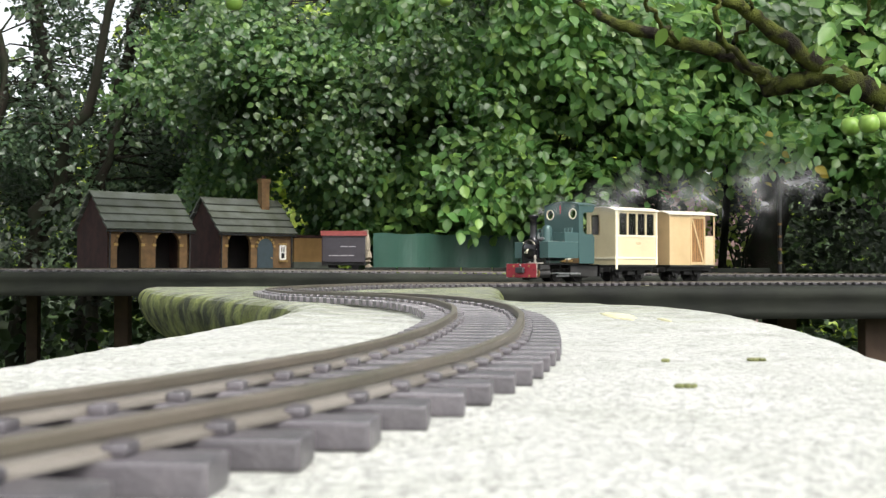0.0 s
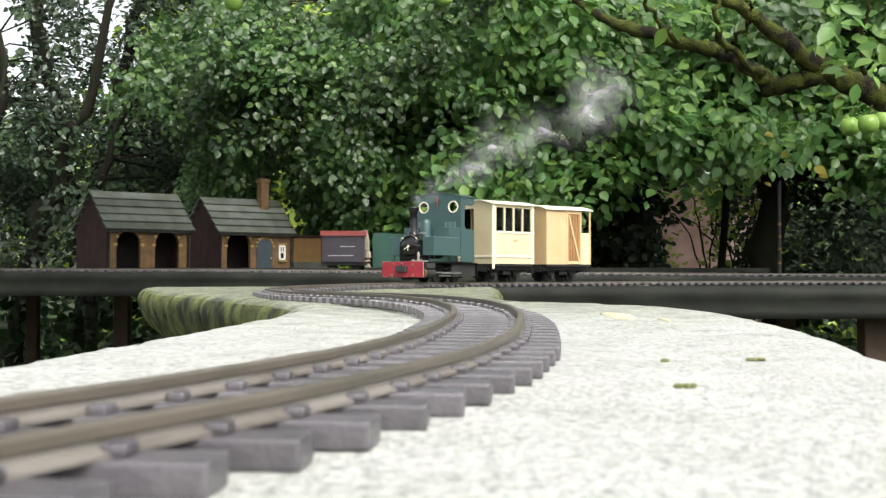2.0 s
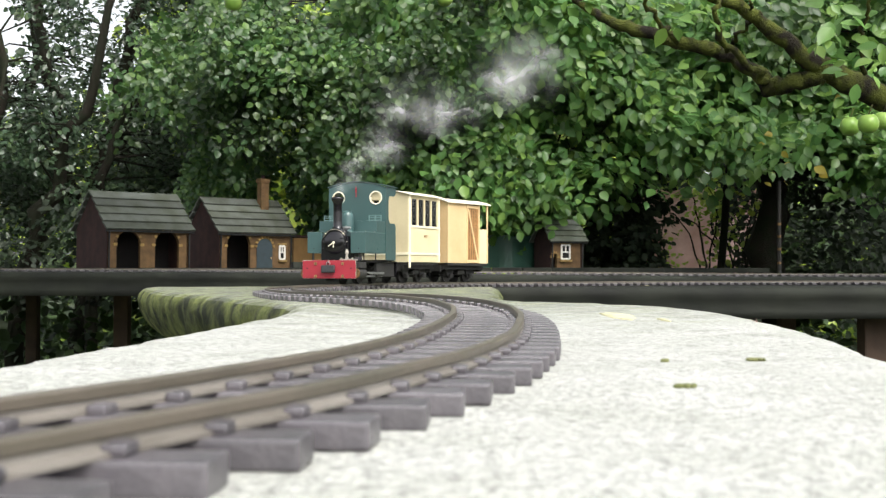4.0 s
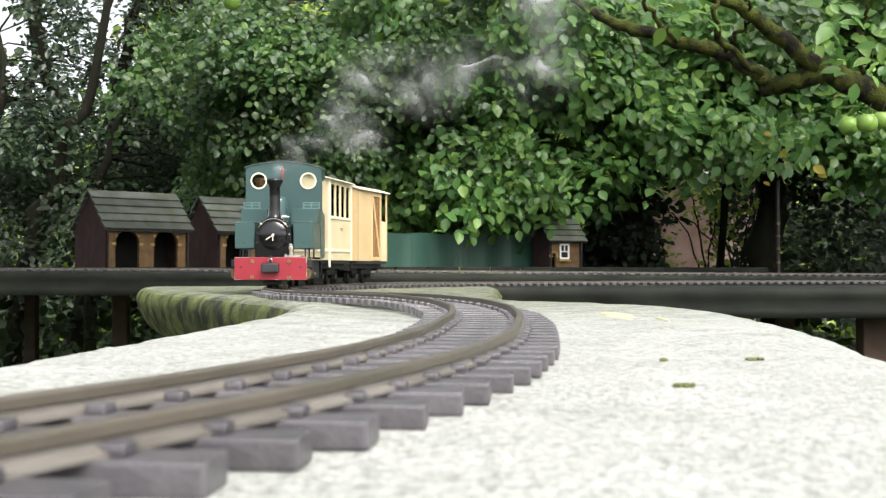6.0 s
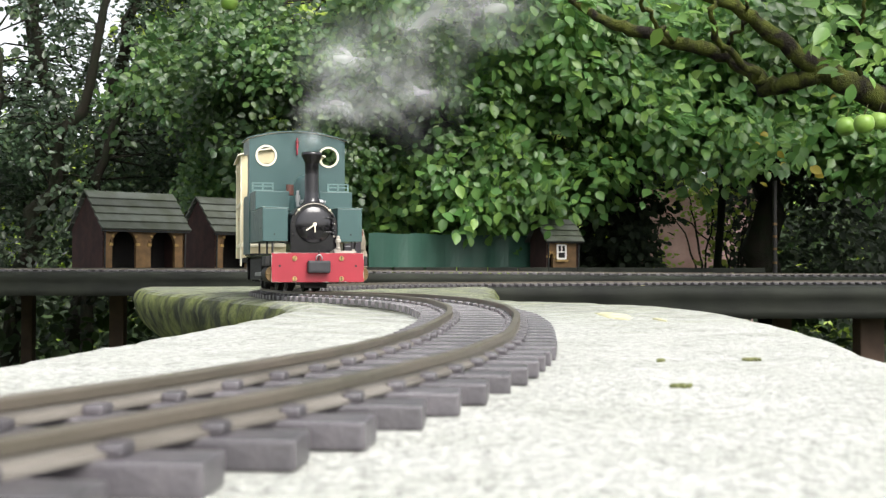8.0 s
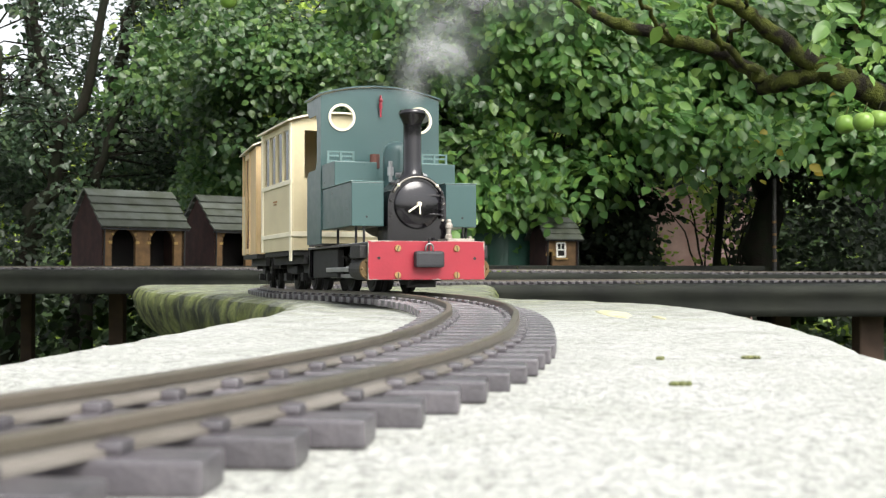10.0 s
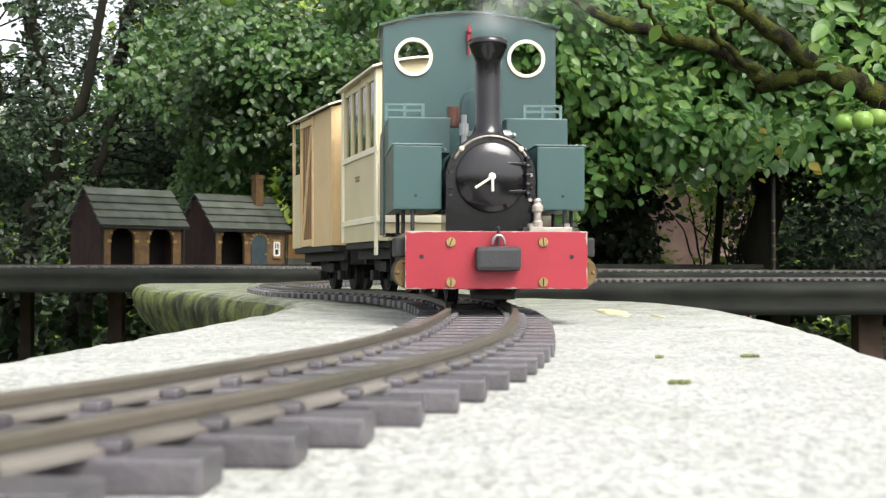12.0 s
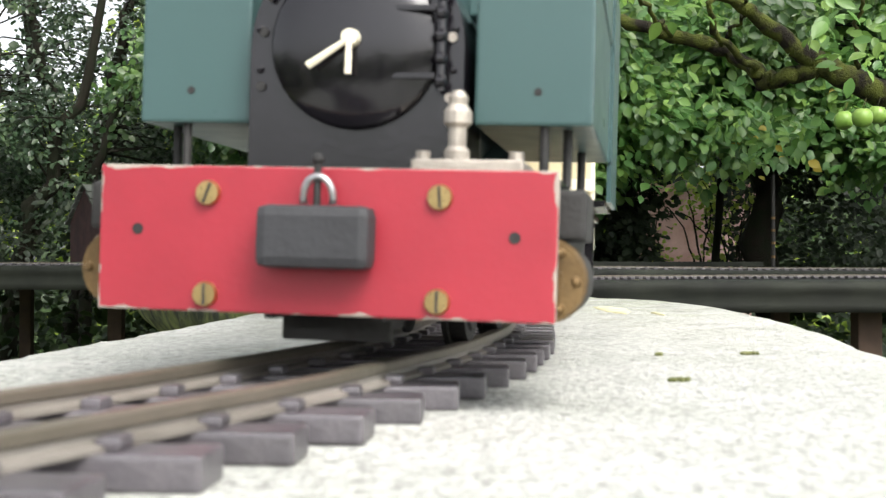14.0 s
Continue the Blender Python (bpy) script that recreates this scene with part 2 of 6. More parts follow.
def smooth_line(pts, step=0.004):
    """A rounded way through the points at even steps."""
    P = np.array(pts, float)
    d = np.r_[0, np.cumsum(np.hypot(*np.diff(P, axis=0).T))]
    s = np.arange(0, d[-1], step)
    Q = np.stack([np.interp(s, d, P[:, k]) for k in (0, 1)], 1)
    k = np.hanning(2 * int(0.045 / step) + 3)[1:-1]
    k /= k.sum()
    h = len(k) // 2
    R = np.concatenate([2 * Q[0] - Q[h:0:-1], Q, 2 * Q[-1] - Q[-2:-h - 2:-1]])
    return np.stack([np.convolve(R[:, c], k, "valid") for c in (0, 1)], 1)


CURVE = smooth_line(LINE)
ARC = np.r_[0, np.cumsum(np.hypot(*np.diff(CURVE, axis=0).T))]
RAIL_TOP = 0.0096


def on_line(s):
    x, y = np.interp(s, ARC, CURVE[:, 0]), np.interp(s, ARC, CURVE[:, 1])
    return float(x), float(y)


def nearest_s(x, y):
    return float(ARC[np.argmin(np.hypot(CURVE[:, 0] - x, CURVE[:, 1] - y))])


def sweep(profile, curve, heights, offset):
    """A bar of that profile (across, up) along the curve."""
    t = np.gradient(curve, axis=0)
    t /= np.linalg.norm(t, axis=1)[:, None]
    nrm = np.stack([t[:, 1], -t[:, 0]], 1)
    n, k = len(curve), len(profile)
    v = np.empty((n, k, 3))
    for j, (a, u) in enumerate(profile):
        v[:, j, :2] = curve + nrm * (offset + a)
        v[:, j, 2] = heights + u
    f = [(i * k + j, i * k + (j + 1) % k, (i + 1) * k + (j + 1) % k, (i + 1) * k + j) for i in range(n - 1) for j in range(k)]
    f += [tuple(range(k)), tuple((n - 1) * k + j for j in range(k))[::-1]]
    me = bpy.data.meshes.new("bar")
    me.from_pydata(v.reshape(-1, 3).tolist(), [], f)
    me.validate()
    return me


RAIL_HEAD = [(-0.0009, 0.0022), (0.0009, 0.0022), (0.0016, 0.0026), (0.0016, 0.0042), (0.0012, 0.0046), (-0.0012, 0.0046), (-0.0016, 0.0042), (-0.0016, 0.0026)]
RAIL_FOOT = [(-0.0032, 0), (0.0032, 0), (0.0032, 0.0007), (0.0012, 0.0013), (0.0009, 0.0023), (-0.0009, 0.0023), (-0.0012, 0.0013), (-0.0032, 0.0007)]
RAIL_HIGH = 0.0046


def sleeper_mesh():
    bm = bmesh.new()
    box(bm, -0.0060, 0.0060, -0.0345, 0.0345, 0.0, 0.0050, 0.0007)
    for s in (-1, 1):
        for q in (-1, 1):
            y = s * 0.0173 + q * 0.0036
            box(bm, -0.0030, 0.0030, y - 0.0019, y + 0.0019, 0.0049, 0.0069, 0.0007)
    me = bpy.data.meshes.new("sleeper")
    bm.to_mesh(me)
    bm.free()
    me.materials.append(M_SLEEPER)
    return me


def build_track(name, label, curve, arc, base, rail_top, spacing, first=0.006):
    tr = thing(name, label, "railway track")
    for off in (-0.0173, 0.0173):
        rail = link("rail", sweep(RAIL_HEAD, curve, base + rail_top - RAIL_HIGH, off), M_RAIL, tr, "dull olive-brown weathered rail head")
        link("rail_foot", sweep(RAIL_FOOT, curve, base + rail_top - RAIL_HIGH, off), M_RAILFOOT, rail, "paler rail foot with its sheen in the colour")
    me = sleeper_mesh()
    s = first
    while s < arc[-1] - 0.01:
        x, y = np.interp(s, arc, curve[:, 0]), np.interp(s, arc, curve[:, 1])
        x2, y2 = np.interp(s + 0.004, arc, curve[:, 0]), np.interp(s + 0.004, arc, curve[:, 1])
        z = float(np.interp(s, arc, base))
        jig = random.uniform(-1.5, 1.5) + 18 * min(1, max(0, (0.45 - y) / 0.25))
        link("sleeper", me, None, tr, m=pose(x, y, z, 0, 0, math.degrees(math.atan2(y2 - y, x2 - x)) + jig))
        s += spacing
    # web strips that tie the sleepers together under the rails
    for off in (-0.0173, 0.0173):
        link("sleeper_web", sweep([(-0.002, 0.0), (0.002, 0.0), (0.002, 0.002), (-0.002, 0.002)], curve, base + 0.0002, off), M_SLEEPER, tr)
    return tr


# ---- ground, stone base and boards ----
def build_ground():
    bm = bmesh.new()
    bmesh.ops.create_grid(bm, x_segments=60, y_segments=60, size=40)
    for v in bm.verts:
        v.co.z = -0.95 + 0.12 * noise.noise(v.co * 0.35)
    for v in bm.verts:
        if abs(v.co.x) > 39 or abs(v.co.y) > 39:
            v.co.x *= 60
            v.co.y *= 60
    g = part("ground", bm, M_SOIL, smooth=True)
    tagged(g, "dark leafy soil under the raised railway", "ground", kind="structure")


SLAB_EDGE = [(0.34, -0.35), (0.28, -0.05), (0.185, 0.13), (0.152, 0.268), (0.190, 0.40), (0.207, 0.51), (0.200, 0.60), (0.150, 0.70), (0.085, 0.79), (0.075, 0.95), (0.10, 1.30), (0.12, 1.62), (-0.1, 1.70), (-0.4, 1.66),
             (-0.60, 1.60), (-0.565, 1.45), (-0.475, 1.25), (-0.43, 1.165), (-0.317, 1.00), (-0.183, 0.77), (-0.128, 0.64), (-0.116, 0.56), (-0.126, 0.453), (-0.133, 0.369), (-0.140, 0.306), (-0.143, 0.251), (-0.17, 0.16), (-0.26, 0.02), (-0.34, -0.2), (-0.36, -0.35)]


SLAB_EDGE = [(1.028 * x, y * K * 1.028 if y > 0 else y) for x, y in SLAB_EDGE]


def build_slab():
    # outline made fine and rough, then rings for the rounded edge
    P = np.array(SLAB_EDGE + SLAB_EDGE[:1])
    d = np.r_[0, np.cumsum(np.hypot(*np.diff(P, axis=0).T))]
    n = 420
    s = np.linspace(0, d[-1], n, endpoint=False)
    Q = np.stack([np.interp(s, d, P[:, k]) for k in (0, 1)], 1)
    ker = np.hanning(9)
    ker /= ker.sum()
    R = np.concatenate([Q[-4:], Q, Q[:4]])
    Q = np.stack([np.convolve(R[:, c], ker, "valid") for c in (0, 1)], 1)
    t = np.roll(Q, -1, 0) - np.roll(Q, 1, 0)
    t /= np.linalg.norm(t, axis=1)[:, None]
    inward = np.stack([-t[:, 1], t[:, 0]], 1)
    rough = np.array([noise.noise((q[0] * 60, q[1] * 60, 3)) for q in Q])
    bm = bmesh.new()
    rings = []
    for depth, inset in ((0.0, 0.024), (-0.0013, 0.014), (-0.0045, 0.0065), (-0.010, 0.0025), (-0.020, 0.0), (-0.036, 0.003), (-0.052, 0.010), (-0.068, 0.021), (-0.080, 0.036), (-0.085, 0.050)):
        ring = []
        for q, w, r in zip(Q, inward, rough):
            p = q + w * (inset - 0.010 * min(1, max(0, (0.78 - q[1]) / 0.2)) + 0.005 * r + 0.004 * noise.noise((q[0] * 120, q[1] * 120, depth * 60)))
            ring.append(bm.verts.new((p[0], p[1], depth + dip(p[1]) - (0.0 if depth == 0 else 0.0012 * abs(r)))))
        rings.append(ring)
    for a, b in zip(rings, rings[1:]):
        for k in range(n):
            bm.faces.new((b[k], b[(k + 1) % n], a[(k + 1) % n], a[k]))
    top = bm.faces.new(rings[0])
    bm.faces.new(rings[-1][::-1])
    # cut the top into a fine grid so that it can carry its unevenness
    for axis, lo, hi, step in ((0, -0.6, 0.3, 0.03), (1, -0.35, 2.66, 0.035)):
        c = lo + step / 2
        while c < hi:
            no = (1, 0, 0) if axis == 0 else (0, 1, 0)
            co = (c, 0, 0) if axis == 0 else (0, c, 0)
            fs = [f for f in bm.faces if f.is_valid and f.normal.z > 0.9 or len(f.verts) > 30]
            geom = list({x for f in fs for x in (*f.verts, *f.edges, f)})
            bmesh.ops.bisect_plane(bm, geom=geom, plane_co=co, plane_no=no)
            c += step
    bm.normal_update()
    for v in bm.verts:
        if v.co.z - dip(v.co.y) > -0.0009:
            v.co.z = dip(v.co.y) + 0.0007 * noise.noise(v.co * 25)
    sl = part("stone_base", bm, M_SLABMIX, smooth=True)
    tagged(sl, "pale rough cast stone base with a mossy rounded rim, under the track", "stone slab", kind="structure")


def build_piers():
    for x0, x1, y0, y1 in ((-0.10, 0.12, 0.05, 1.2), (-0.40, 0.02, 2.0, 2.5)):
        bm = bmesh.new()
        box(bm, x0, x1, y0, y1, -1.05, -0.083, 0.01)
        tagged(part("stone_pier", bm, M_SLATE), "dark damp stone pier under the slab", "pier", kind="structure")


def slab_material():
    """Cast stone that turns mossy where its face stands upright."""
    m = M_CONCRETE.copy()
    m.name = "mossy_cast_stone"
    nt = m.node_tree
    bs = nt.nodes["Principled BSDF"]
    src = bs.inputs["Base Color"].links[0].from_socket
    geo = nt.nodes.new("ShaderNodeNewGeometry")
    sep = nt.nodes.new("ShaderNodeSeparateXYZ")
    nt.links.new(geo.outputs["True Normal"], sep.inputs[0])
    nz = nt.nodes.new("ShaderNodeTexNoise")
    nz.inputs["Scale"].default_value = 42
    nz.inputs["Detail"].default_value = 8
    nz.inputs["Roughness"].default_value = 0.72
    co = nt.nodes.new("ShaderNodeTexCoord")
    nt.links.new(co.outputs["Object"], nz.inputs["Vector"])
    ad = nt.nodes.new("ShaderNodeMath")
    ad.operation = "MULTIPLY_ADD"
    ad.inputs[1].default_value = 0.9
    nt.links.new(nz.outputs["Fac"], ad.inputs[0])
    nt.links.new(sep.outputs["Z"], ad.inputs[2])
    mr = nt.nodes.new("ShaderNodeMapRange")
    mr.inputs[1].default_value, mr.inputs[2].default_value = 1.20, 0.62
    pos = nt.nodes.new("ShaderNodeSeparateXYZ")
    nt.links.new(co.outputs["Object"], pos.inputs[0])
    far = nt.nodes.new("ShaderNodeMapRange")
    far.inputs[1].default_value, far.inputs[2].default_value = 0.2, 1.3
    far.inputs[3].default_value, far.inputs[4].default_value = 0.0, -0.66
    nt.links.new(pos.outputs["Y"], far.inputs[0])
    ad2 = nt.nodes.new("ShaderNodeMath")
    nt.links.new(ad.outputs[0], ad2.inputs[0])
    nt.links.new(far.outputs[0], ad2.inputs[1])
    nt.links.new(ad2.outputs[0], mr.inputs[0])
    mix = nt.nodes.new("ShaderNodeMix")
    mix.data_type = "RGBA"
    nt.links.new(mr.outputs[0], mix.inputs["Factor"])
    nt.links.new(src, mix.inputs["A"])
    # moss cushions: dark olive between paler lichen grey
    cu = nt.nodes.new("ShaderNodeTexNoise")
    cu.inputs["Scale"].default_value = 24
    cu.inputs["Detail"].default_value = 5
    nt.links.new(co.outputs["Object"], cu.inputs["Vector"])
    cr = nt.nodes.new("ShaderNodeMapRange")
    cr.inputs[1].default_value, cr.inputs[2].default_value = 0.38, 0.64
    nt.links.new(cu.outputs["Fac"], cr.inputs[0])
    mo = nt.nodes.new("ShaderNodeMix")
    mo.data_type = "RGBA"
    nt.links.new(cr.outputs[0], mo.inputs["Factor"])
    mo.inputs["A"].default_value = (0.020, 0.027, 0.007, 1)
    mo.inputs["B"].default_value = (0.19, 0.22, 0.06, 1)
    nt.links.new(mo.outputs["Result"], mix.inputs["B"])
    # small dark specks and grit
    vor = nt.nodes.new("ShaderNodeTexNoise")
    vor.inputs["Scale"].default_value = 330
    vor.inputs["Detail"].default_value = 8
    vor.inputs["Roughness"].default_value = 0.88
    nt.links.new(co.outputs["Object"], vor.inputs["Vector"])
    sp = nt.nodes.new("ShaderNodeMapRange")
    sp.inputs[1].default_value, sp.inputs[2].default_value = 0.37, 0.56
    sp.inputs[3].default_value, sp.inputs[4].default_value = 0.26, 1.10
    nt.links.new(vor.outputs["Fac"], sp.inputs[0])
    mul = nt.nodes.new("ShaderNodeMix")
    mul.data_type = "RGBA"
    mul.blend_type = "MULTIPLY"
    mul.inputs["Factor"].default_value = 1
    nt.links.new(mix.outputs["Result"], mul.inputs["A"])
    nt.links.new(sp.outputs[0], mul.inputs["B"])
    nt.links.new(mul.outputs["Result"], bs.inputs["Base Color"])
    return m


M_SLABMIX = slab_material()


def felt_board(name, label, front, depth, top_z, thick, seed):
    """A felt-covered board: a bulging rolled front edge along the way front, then the flat top."""
    P = np.array(front, float)
    d = np.r_[0, np.cumsum(np.linalg.norm(np.diff(P, axis=0), axis=1))]
    n = int(d[-1] / 0.02) + 2
    s = np.linspace(0, d[-1], n)
    Q = np.stack([np.interp(s, d, P[:, k]) for k in range(3)], 1)
    prof = [(depth, 0.0), (0.10, 0.0), (0.03, 0.0005), (0.012, 0.0015), (0.004, -0.001), (-0.001, -0.006), (-0.002, -0.014), (0.001, -0.022), (0.005, -0.032), (0.004, -0.045), (0.003, -thick), (0.03, -thick), (depth, -thick)]
    bm = bmesh.new()
    rings = []
    for i, q in enumerate(Q):
        ring = []
        for j, (a, u) in enumerate(prof):
            w = 0.0025 * noise.noise((q[0] * 14, j * 0.6, seed)) + 0.001 * noise.noise((q[0] * 50, j, seed)) if 2 < j < 10 else 0
            ring.append(bm.verts.new((q[0], q[1] + a + w, q[2] + u + 0.5 * w)))
        rings.append(ring)
    k = len(prof)
    for a, b in zip(rings, rings[1:]):
        for j in range(k):
            bm.faces.new((a[j], b[j], b[(j + 1) % k], a[(j + 1) % k]))
    bm.faces.new(rings[0])
    bm.faces.new(rings[-1][::-1])
    bmesh.ops.recalc_face_normals(bm, faces=bm.faces[:])
    ob = part(name, bm, M_FELT, smooth=True)
    return tagged(ob, label, "baseboard", kind="structure")


def post(x, y, w, top, label):
    bm = bmesh.new()
    box(bm, x - w / 2, x + w / 2, y - w / 2, y + w / 2, -1.0, top, 0.004)
    tagged(part("support_post", bm, M_POST), label, "post", "posts under the boards")


# ---- rolling stock; x forward, z up from the rail head ----
def wheelset(parent, x, r, mat=None, spokes=0):
    for s in (-1, 1):
        bm = bmesh.new()
        y = s * 0.016
        cyl(bm, (x, y - s * 0.003, r), (x, y + s * 0.002, r), r, seg=28)
        cyl(bm, (x, y - s * 0.004, r), (x, y - s * 0.0025, r), r + 0.0018, seg=28)
        cyl(bm, (x, y + s * 0.002, r), (x, y + s * 0.0028, r), r * 0.82, r * 0.78, seg=28)
        cyl(bm, (x, y, r), (x, y + s * 0.005, r), r * 0.22, seg=12)
        part("wheel", bm, mat or M_SOOT, parent, smooth=False)
    bm = bmesh.new()
    cyl(bm, (x, -0.02, r), (x, 0.02, r), 0.002, seg=10)
    part("axle", bm, M_SOOT, parent)


def ring_plate(bm, cy, cz, r0, r1, x0, x1, seg=28):
    v = []
    for r, x in ((r0, x0), (r1, x0), (r1, x1), (r0, x1)):
        v.append([bm.verts.new((x, cy + r * math.cos(2 * math.pi * k / seg), cz + r * math.sin(2 * math.pi * k / seg))) for k in range(seg)])
    for a in range(4):
        p, q = v[a], v[(a + 1) % 4]
        for k in range(seg):
            bm.faces.new((p[k], p[(k + 1) % seg], q[(k + 1) % seg], q[k]))
    bmesh.ops.recalc_face_normals(bm, faces=bm.faces[:])
    return bm


def plate_with_holes(outline, holes, x0, x1):
    """A plate in the y-z plane with round holes through it."""
    bm = bmesh.new()
    loops = []
    edges = []
    outs = [outline] + [[(cy + r * math.cos(-2 * math.pi * k / 28), cz + r * math.sin(-2 * math.pi * k / 28)) for k in range(28)] for cy, cz, r in holes]
    for lp in outs:
        vs = [bm.verts.new((x0, a, b)) for a, b in lp]
        es = [bm.edges.new((vs[k], vs[(k + 1) % len(vs)])) for k in range(len(vs))]
        loops.append(vs)
        edges += es
    bmesh.ops.triangle_fill(bm, use_beauty=True, use_dissolve=False, edges=edges)
    r = bmesh.ops.extrude_face_region(bm, geom=bm.faces[:])
    bmesh.ops.translate(bm, vec=(x1 - x0, 0, 0), verts=[g for g in r["geom"] if isinstance(g, bmesh.types.BMVert)])
    bmesh.ops.recalc_face_normals(bm, faces=bm.faces[:])
    return bm


XB = 0.058   # front of the buffer beam
XC = -0.065  # front of the cab
XP = -0.066  # middle of the wheelbase


def build_loco():
    lo = thing("steam_locomotive", "dark green model tank locomotive with red buffer beam and black chimney", "steam locomotive")
    # buffer beam with worn edges and brass screws
    bm = bmesh.new()
    box(bm, XB - 0.0022, XB, -0.048, 0.048, 0.010, 0.0402, 0.0005)
    beam = part("buffer_beam", bm, M_BEAM, lo, "red painted buffer beam with chipped edges")
    for y in (-0.0243, 0.0243):
        for z in (0.0136, 0.0345):
            bm = bmesh.new()
            cyl(bm, (XB, y, z), (XB + 0.0012, y, z), 0.0027, 0.0024, seg=18)
            sc = part("screw", bm, M_BRASS, beam, "slotted brass screw")
            bm = bmesh.new()
            a = 70 if y < 0 else 95
            box(bm, -0.0001, 0.00015, -0.0022, 0.0022, -0.00028, 0.00028, m=pose(XB + 0.0012, y, z, a if z > 0.02 else 90))
            part("screw_slot", bm, M_SOOT, sc)
    for y in (-0.0395, 0.0395):
        bm = bmesh.new()
        cyl(bm, (XB - 0.001, y, 0.0268), (XB + 0.0002, y, 0.0268), 0.0012, seg=12)
        part("bolt_hole", bm, M_SOOT, beam)
    bm = bmesh.new()
    box(bm, XB, XB + 0.008, -0.0118, 0.0118, 0.0195, 0.0322, 0.0022)
    part("buffer_block", bm, M_RUBBER, lo, "dark grey rubber centre buffer block")
    bm = bmesh.new()
    pts = [(XB + 0.004 + 0.0006 * math.sin(a), 0.0002 + 0.0031 * math.cos(a), 0.0338 + 0.0042 * math.sin(a)) for a in np.linspace(-0.3, math.pi + 0.3, 14)]
    tube(bm, pts, [0.0008] * 14, 6)
    part("coupling_link", bm, M_STEEL, lo, "bright steel coupling link", smooth=True)
    bm = bmesh.new()
    cyl(bm, (XB + 0.004, 0.0, 0.031), (XB + 0.004, 0.0, 0.041), 0.0008, seg=8)
    ball(bm, (XB + 0.004, 0.0, 0.0415), 0.0013)
    part("coupling_pin", bm, M_SOOT, lo)
    bm = bmesh.new()
    box(bm, 0.040, 0.044, -0.0120, 0.0120, 0.0040, 0.012, 0.0006)
    box(bm, 0.020, 0.044, -0.0100, 0.0100, 0.0060, 0.036, 0.0006)
    part("rail_guard", bm, M_SOOT, lo)
    # running plate, frames, wheels
    bm = bmesh.new()
    box(bm, -0.138, XB - 0.002, -0.0475, 0.0475, 0.0372, 0.0394, 0.0004)
    part("running_plate", bm, M_BLACK, lo)
    for s in (-1, 1):
        bm = bmesh.new()
        box(bm, -0.136, XB - 0.003, s * 0.0115 - 0.001, s * 0.0115 + 0.001, 0.009, 0.0372)
        part("side_frame", bm, M_SOOT, lo)
        bm = bmesh.new()
        cyl(bm, (0.022, s * 0.0452, 0.0185), (0.053, s * 0.0452, 0.0185), 0.0085, seg=24)
        cy = part("cylinder", bm, M_SOOT, lo)
        bm = bmesh.new()
        cyl(bm, (0.053, s * 0.0452, 0.0185), (0.0545, s * 0.0452, 0.0185), 0.0088, 0.0082, seg=24)
        cyl(bm, (0.0545, s * 0.0452, 0.0185), (0.0555, s * 0.0452, 0.0185), 0.004, seg=12)
        for k in range(6):
            a = k * math.pi / 3
            ball(bm, (0.0545, s * 0.0452 + 0.0065 * math.cos(a), 0.0185 + 0.0065 * math.sin(a)), 0.0011, 6)
        part("cylinder_cover", bm, M_BRONZE, cy, "tarnished bronze cylinder cover")
        bm = bmesh.new()
        box(bm, 0.024, 0.052, s * 0.0452 - 0.008, s * 0.0452 + 0.008, 0.0268, 0.037, 0.001)
        part("steam_chest", bm, M_SOOT, cy)
        bm = bmesh.new()
        cyl(bm, (0.022, s * 0.0452, 0.0185), (-0.012, s * 0.0452, 0.020), 0.0013, seg=8)
        box(bm, -0.080, -0.010, s * 0.0445 - 0.001, s * 0.0445 + 0.001, 0.0165, 0.0205, 0.0005)
        box(bm, -0.084, -0.009, s * 0.0395 - 0.001, s * 0.0395 + 0.001, 0.0115, 0.0150, 0.0005)
        part("connecting_rod", bm, M_STEEL, lo, "grey steel side rods")
        bm = bmesh.new()
        box(bm, -0.136, -0.05, s * 0.040 - 0.003, s * 0.040 + 0.003, 0.012, 0.037, 0.001)
        part("rear_frame", bm, M_SOOT, lo)
        bm = bmesh.new()
        for i in range(9):
            cyl(bm, (-0.045 + i * 0.009, s * 0.030, 0.024 + 0.006 * (i % 3)), (-0.043 + i * 0.009, s * 0.040, 0.030 - 0.004 * (i % 2)), 0.0014, seg=6)
        part("valve_gear", bm, M_SOOT, lo)
    for x in (XP - 0.0325, XP + 0.0325):
        wheelset(lo, x, 0.0165)
    # smokebox: arch on a saddle
    arch = [(-0.0245, 0.0394), (-0.0245, 0.0695)] + [(0.0245 * math.cos(a), 0.0695 + 0.0245 * math.sin(a)) for a in np.linspace(math.pi, 0, 21)[1:-1]] + [(0.0245, 0.0695), (0.0245, 0.0394)]
    bm = bmesh.new()
    extrude_outline(bm, arch, 0.006, 0.0335)
    sb = part("smokebox", bm, M_BLACK, lo, "glossy black smokebox on its saddle")
    rim = [(0.0228 * math.cos(a), 0.0695 + 0.0228 * math.sin(a)) for a in np.linspace(math.pi * 1.12, -math.pi * 0.12, 30)]
    for k, (y, z) in enumerate(rim[1::3]):
        bm = bmesh.new()
        ball(bm, (0.0337, y, z), 0.0009, 6)
        part("rivet", bm, M_BLACK, sb)
    for y, z in ((-0.0215, 0.0725), (-0.0218, 0.0602), (0.0218, 0.0712), (0.0215, 0.0578)):
        bm = bmesh.new()
        cyl(bm, (0.0335, y, z), (0.0342, y, z), 0.0011, seg=10)
        part("rim_bolt", bm, M_BARE if y > 0 else M_SOOT, sb)
    # dished door
    bm = bmesh.new()
    rings = []
